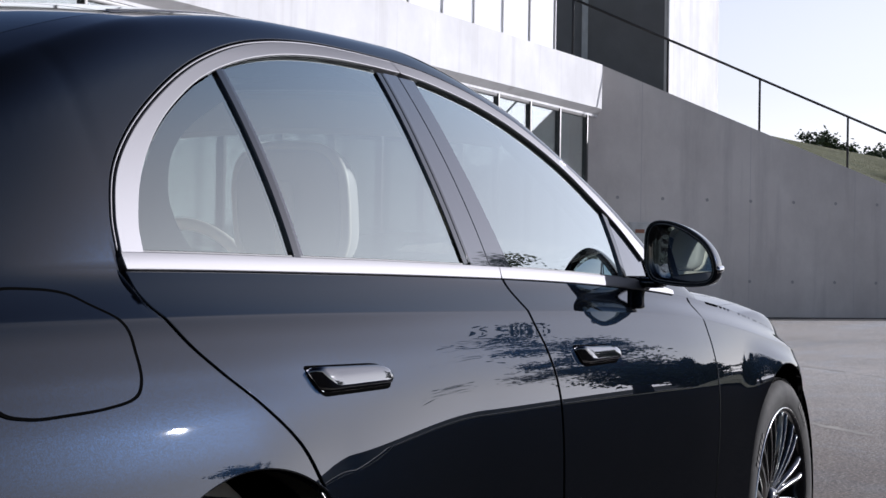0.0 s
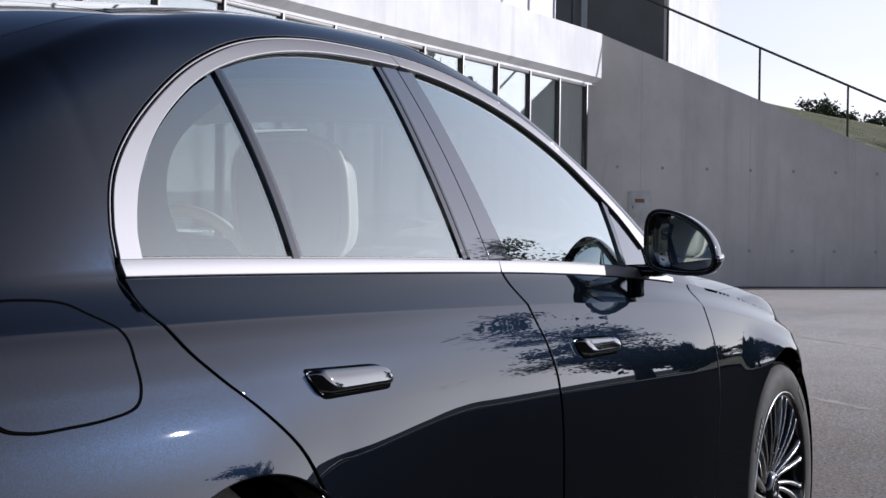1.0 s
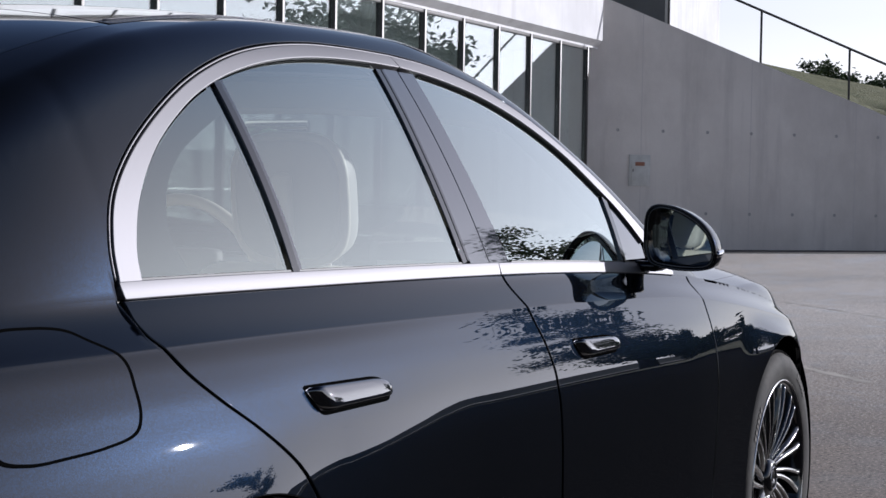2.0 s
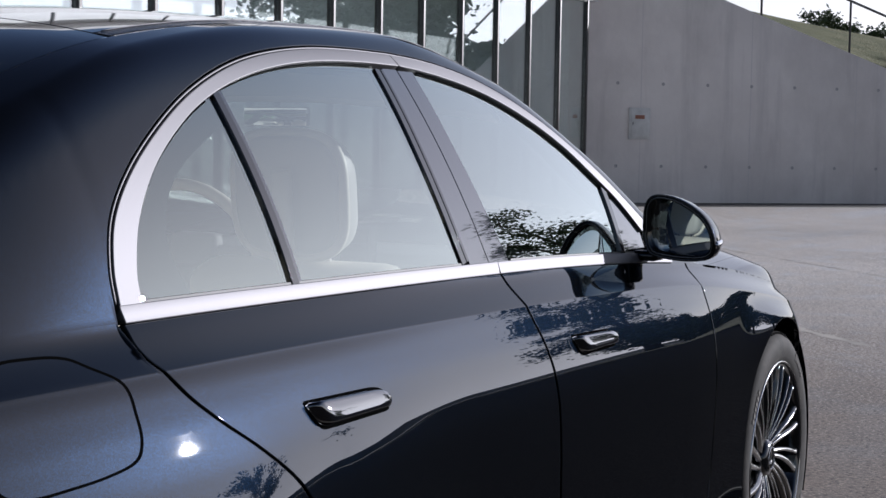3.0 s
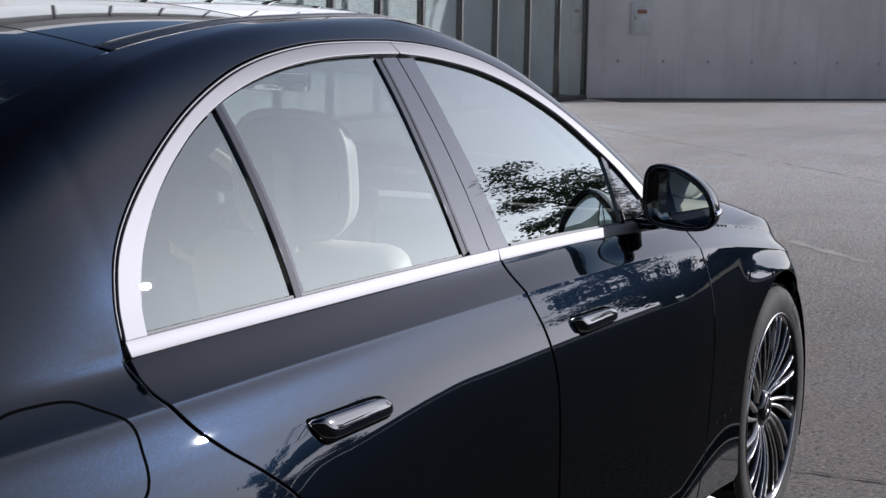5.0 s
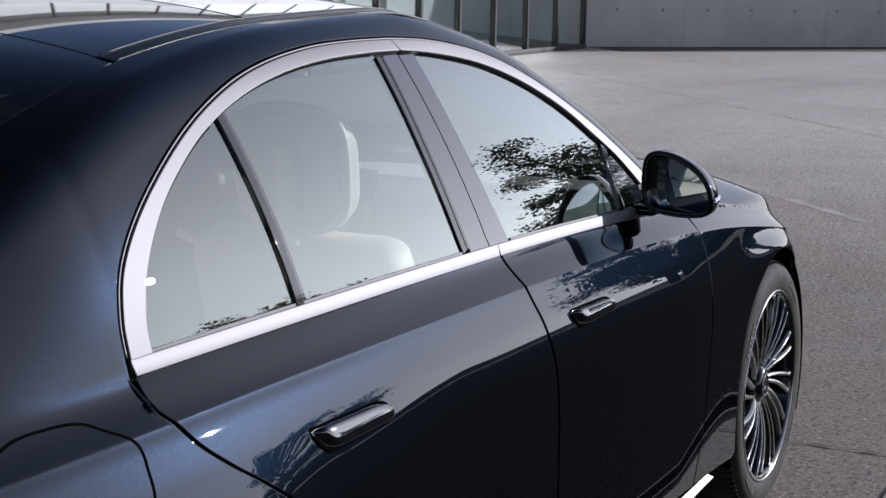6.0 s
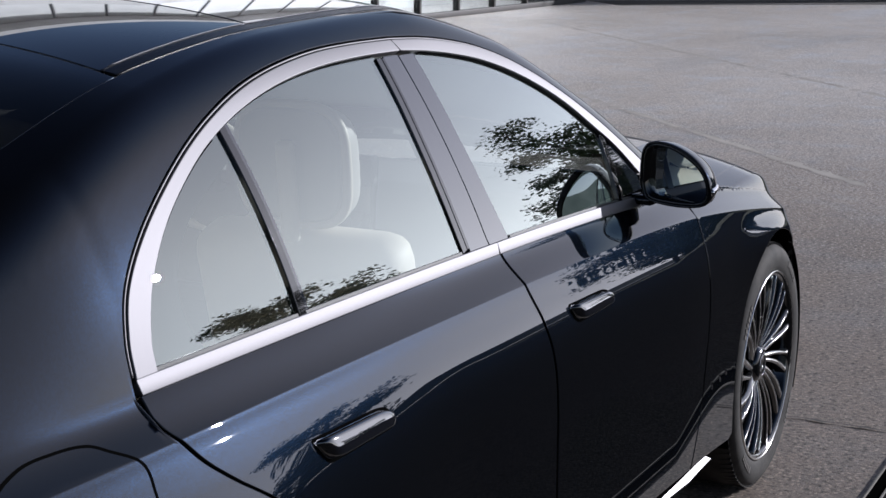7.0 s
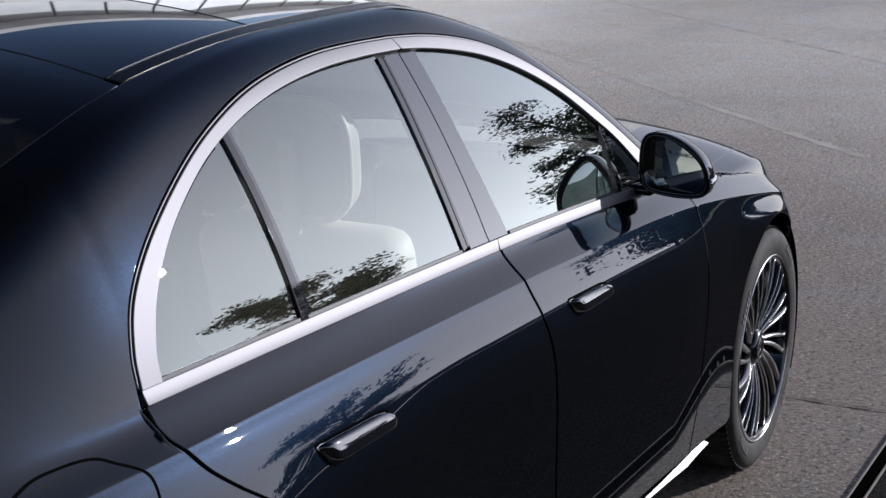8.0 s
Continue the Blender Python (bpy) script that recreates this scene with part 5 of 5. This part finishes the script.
box(bm, (39.004, 11.40, 0.0), (39.30, 11.445, 11.98), 0.01)
part("corner_trim", bm, BLIND, annex, "white corner trim")
bm = bmesh.new()
prism(bm, [(38.9, 11.35), (44.1, 11.50), (44.6, 16.1), (39.4, 16.1)], 12.0, 12.15)
part("coping", bm, FASCIA, annex, smooth=False)

# meadow bank behind the wall
bm = bmesh.new()
grid = []
for i in range(41):
    d = -4 + 74 * (i / 40) ** 1.3
    row = []
    for j in range(17):
        f = j / 16
        b = 0.35 + 30 * f
        x, y = wall_at(d, b)
        crest = max(6.25 - 0.15 * max(d - 10.5, 0), 0.2)
        low = wall_top(d) - 0.12 if d < 13.9 else 0.25
        z = low + (crest - low) * min(f / 0.67, 1) ** 0.8 - max(f - 0.67, 0) * 4.0 + 0.10 * noise.noise(Vector((x * 0.3, y * 0.3, 0)))
        row.append(bm.verts.new((x, y, z)))
    grid.append(row)
for a, b in zip(grid, grid[1:]):
    for k in range(16):
        bm.faces.new((a[k], b[k], b[k + 1], a[k + 1]))
tagged(part("meadow_bank", bm, GRASS, None), "sunlit grassy bank above the concrete wall", "bank", kind="structure")


# ---- trees ----
def tree(name, x, y, base, height, spread, leaves, seed, label, lean=0.0, size=0.13, clear=0.3):
    rng = random.Random(seed)
    t = tagged(new(name), label, "tree", group="trees across the road" if name == "broad_tree" else "trees on the crest")
    t.location = (x, y, base)
    wood = bmesh.new()
    top = Vector((lean, lean * 0.4, height * 0.62))
    trunk = [Vector((0, 0, 0)).lerp(top, f) + Vector((math.sin(f * 5 + seed) * 0.06, math.cos(f * 4 + seed) * 0.06, 0)) * height * 0.2 * f for f in (0, 0.2, 0.4, 0.6, 0.8, 1)]
    tube(wood, trunk, lambda f: height * (0.028 - 0.016 * f), 9)
    tips = []
    for k in range(16):
        f = clear + (1 - clear) * rng.random()
        s = trunk[min(int(f * 5), 4)].lerp(trunk[min(int(f * 5) + 1, 5)], f * 5 % 1)
        a = k * 2.4 + rng.uniform(-0.4, 0.4)
        reach = spread * rng.uniform(0.55, 1.0) * (1.0 - 0.45 * abs(f - 0.55))
        rise = height * rng.uniform(0.04, 0.32) * (0.4 + f)
        limb = [s, s + Vector((math.cos(a) * reach * 0.4, math.sin(a) * reach * 0.4, rise * 0.6)), s + Vector((math.cos(a) * reach * 0.75, math.sin(a) * reach * 0.75, rise * 0.9)),
                s + Vector((math.cos(a + 0.2) * reach, math.sin(a + 0.2) * reach, rise + rng.uniform(-0.05, 0.05) * height))]
        tube(wood, limb, lambda q: height * (0.010 - 0.007 * q), 6)
        tips += [limb[2], limb[3], limb[1].lerp(limb[2], 0.6)]
        for _ in range(4):
            p = limb[1].lerp(limb[3], rng.random())
            q = p + Vector((rng.uniform(-1, 1), rng.uniform(-1, 1), rng.uniform(-0.4, 0.9))) * spread * 0.33
            tube(wood, [p, p.lerp(q, 0.5) + Vector((0, 0, 0.05)), q], lambda u: height * (0.004 - 0.0028 * u), 5)
            tips += [q, p.lerp(q, 0.6)]
    part("trunk", wood, BARK, t, "brown branching trunk")
    verts, faces = [], []
    for _ in range(leaves):
        c = rng.choice(tips) + Vector((rng.gauss(0, 1), rng.gauss(0, 1), rng.gauss(0, 0.75))) * spread * 0.11
        u = Vector((rng.gauss(0, 1), rng.gauss(0, 1), rng.gauss(0, 0.6))).normalized()
        v = u.orthogonal().normalized()
        v = (v * math.cos(q := rng.uniform(0, 6.28)) + u.cross(v) * math.sin(q)).normalized()
        l = size * rng.uniform(0.6, 1.25)
        n = len(verts)
        verts += [c - u * l * 0.5, c + v * l * 0.26 + u.cross(v) * l * 0.06, c + u * l * 0.5, c - v * l * 0.26 + u.cross(v) * l * 0.06]
        faces += [(n, n + 1, n + 2), (n, n + 2, n + 3)]
    link_mesh("crown", verts, faces, LEAF, t, "loose dark green foliage", smooth=False)
    return t


tree("broad_tree", 94.6, -33.3, 0, 25.4, 7.5, 13000, 3, "tall leafy broad tree across the road", lean=1.7, clear=0.2, size=0.58)
tree("broad_tree", 59.3, -38.8, 0, 12.7, 4.6, 11000, 8, "smaller leafy tree across the road", clear=0.05, size=0.40)
tree("broad_tree", 71.3, -15.5, 0, 5.6, 2.0, 3000, 15, "slim young tree across the road", clear=0.1, size=0.3)
tree("broad_tree", 82.0, -25.5, 0, 7.6, 4.0, 9000, 21, "leafy broad tree across the road", clear=0.08, size=0.8)
tree("broad_tree", 93.0, -27.0, 0, 8.8, 4.4, 9000, 22, "leafy broad tree across the road", clear=0.08, size=0.8)
tree("broad_tree", 104.0, -25.0, 0, 8.0, 4.4, 8000, 23, "leafy broad tree across the road", clear=0.08, size=0.8)
for k, (d, h, sp) in enumerate(((21.6, 2.6, 1.0), (23.0, 2.2, 1.2), (23.9, 3.4, 1.5), (25.2, 3.2, 1.6), (26.6, 3.6, 1.7), (28.4, 3.3, 1.8), (30.3, 3.6, 1.8))):
    x, y = wall_at(d, 31)
    tree("hill_tree", x, y, 3.4 - 0.12 * (d - 22), h, sp, 7000, 30 + k, "dark bushy tree on the crest of the bank", size=0.20, clear=0.1)

# hazy hills all round
bm = bmesh.new()
rows = []
for k in range(181):
    a = 2 * math.pi * k / 180
    h = 9 + 7 * noise.noise(Vector((math.cos(a) * 3, math.sin(a) * 3, 2.0))) + 3 * noise.noise(Vector((math.cos(a) * 11, math.sin(a) * 11, 5.0)))
    # unseen high rise added behind the car to darken the mirror's reflection
    h += 100 * ease((-math.cos(a) - 0.55) / 0.35) * (1 + 0.15 * noise.noise(Vector((math.sin(a) * 9, 4.0, 1.0))))
    rows.append([bm.verts.new((520 * math.cos(a), 520 * math.sin(a), -1)), bm.verts.new((560 * math.cos(a), 560 * math.sin(a), max(h, 3)))])
for a, b in zip(rows, rows[1:]):
    bm.faces.new((a[0], a[1], b[1], b[0]))
bmesh.ops.recalc_face_normals(bm, faces=bm.faces)
tagged(part("backdrop", bm, HILLS, None), "low hazy wooded hills with an added unseen rise behind the car", "hills", kind="structure")
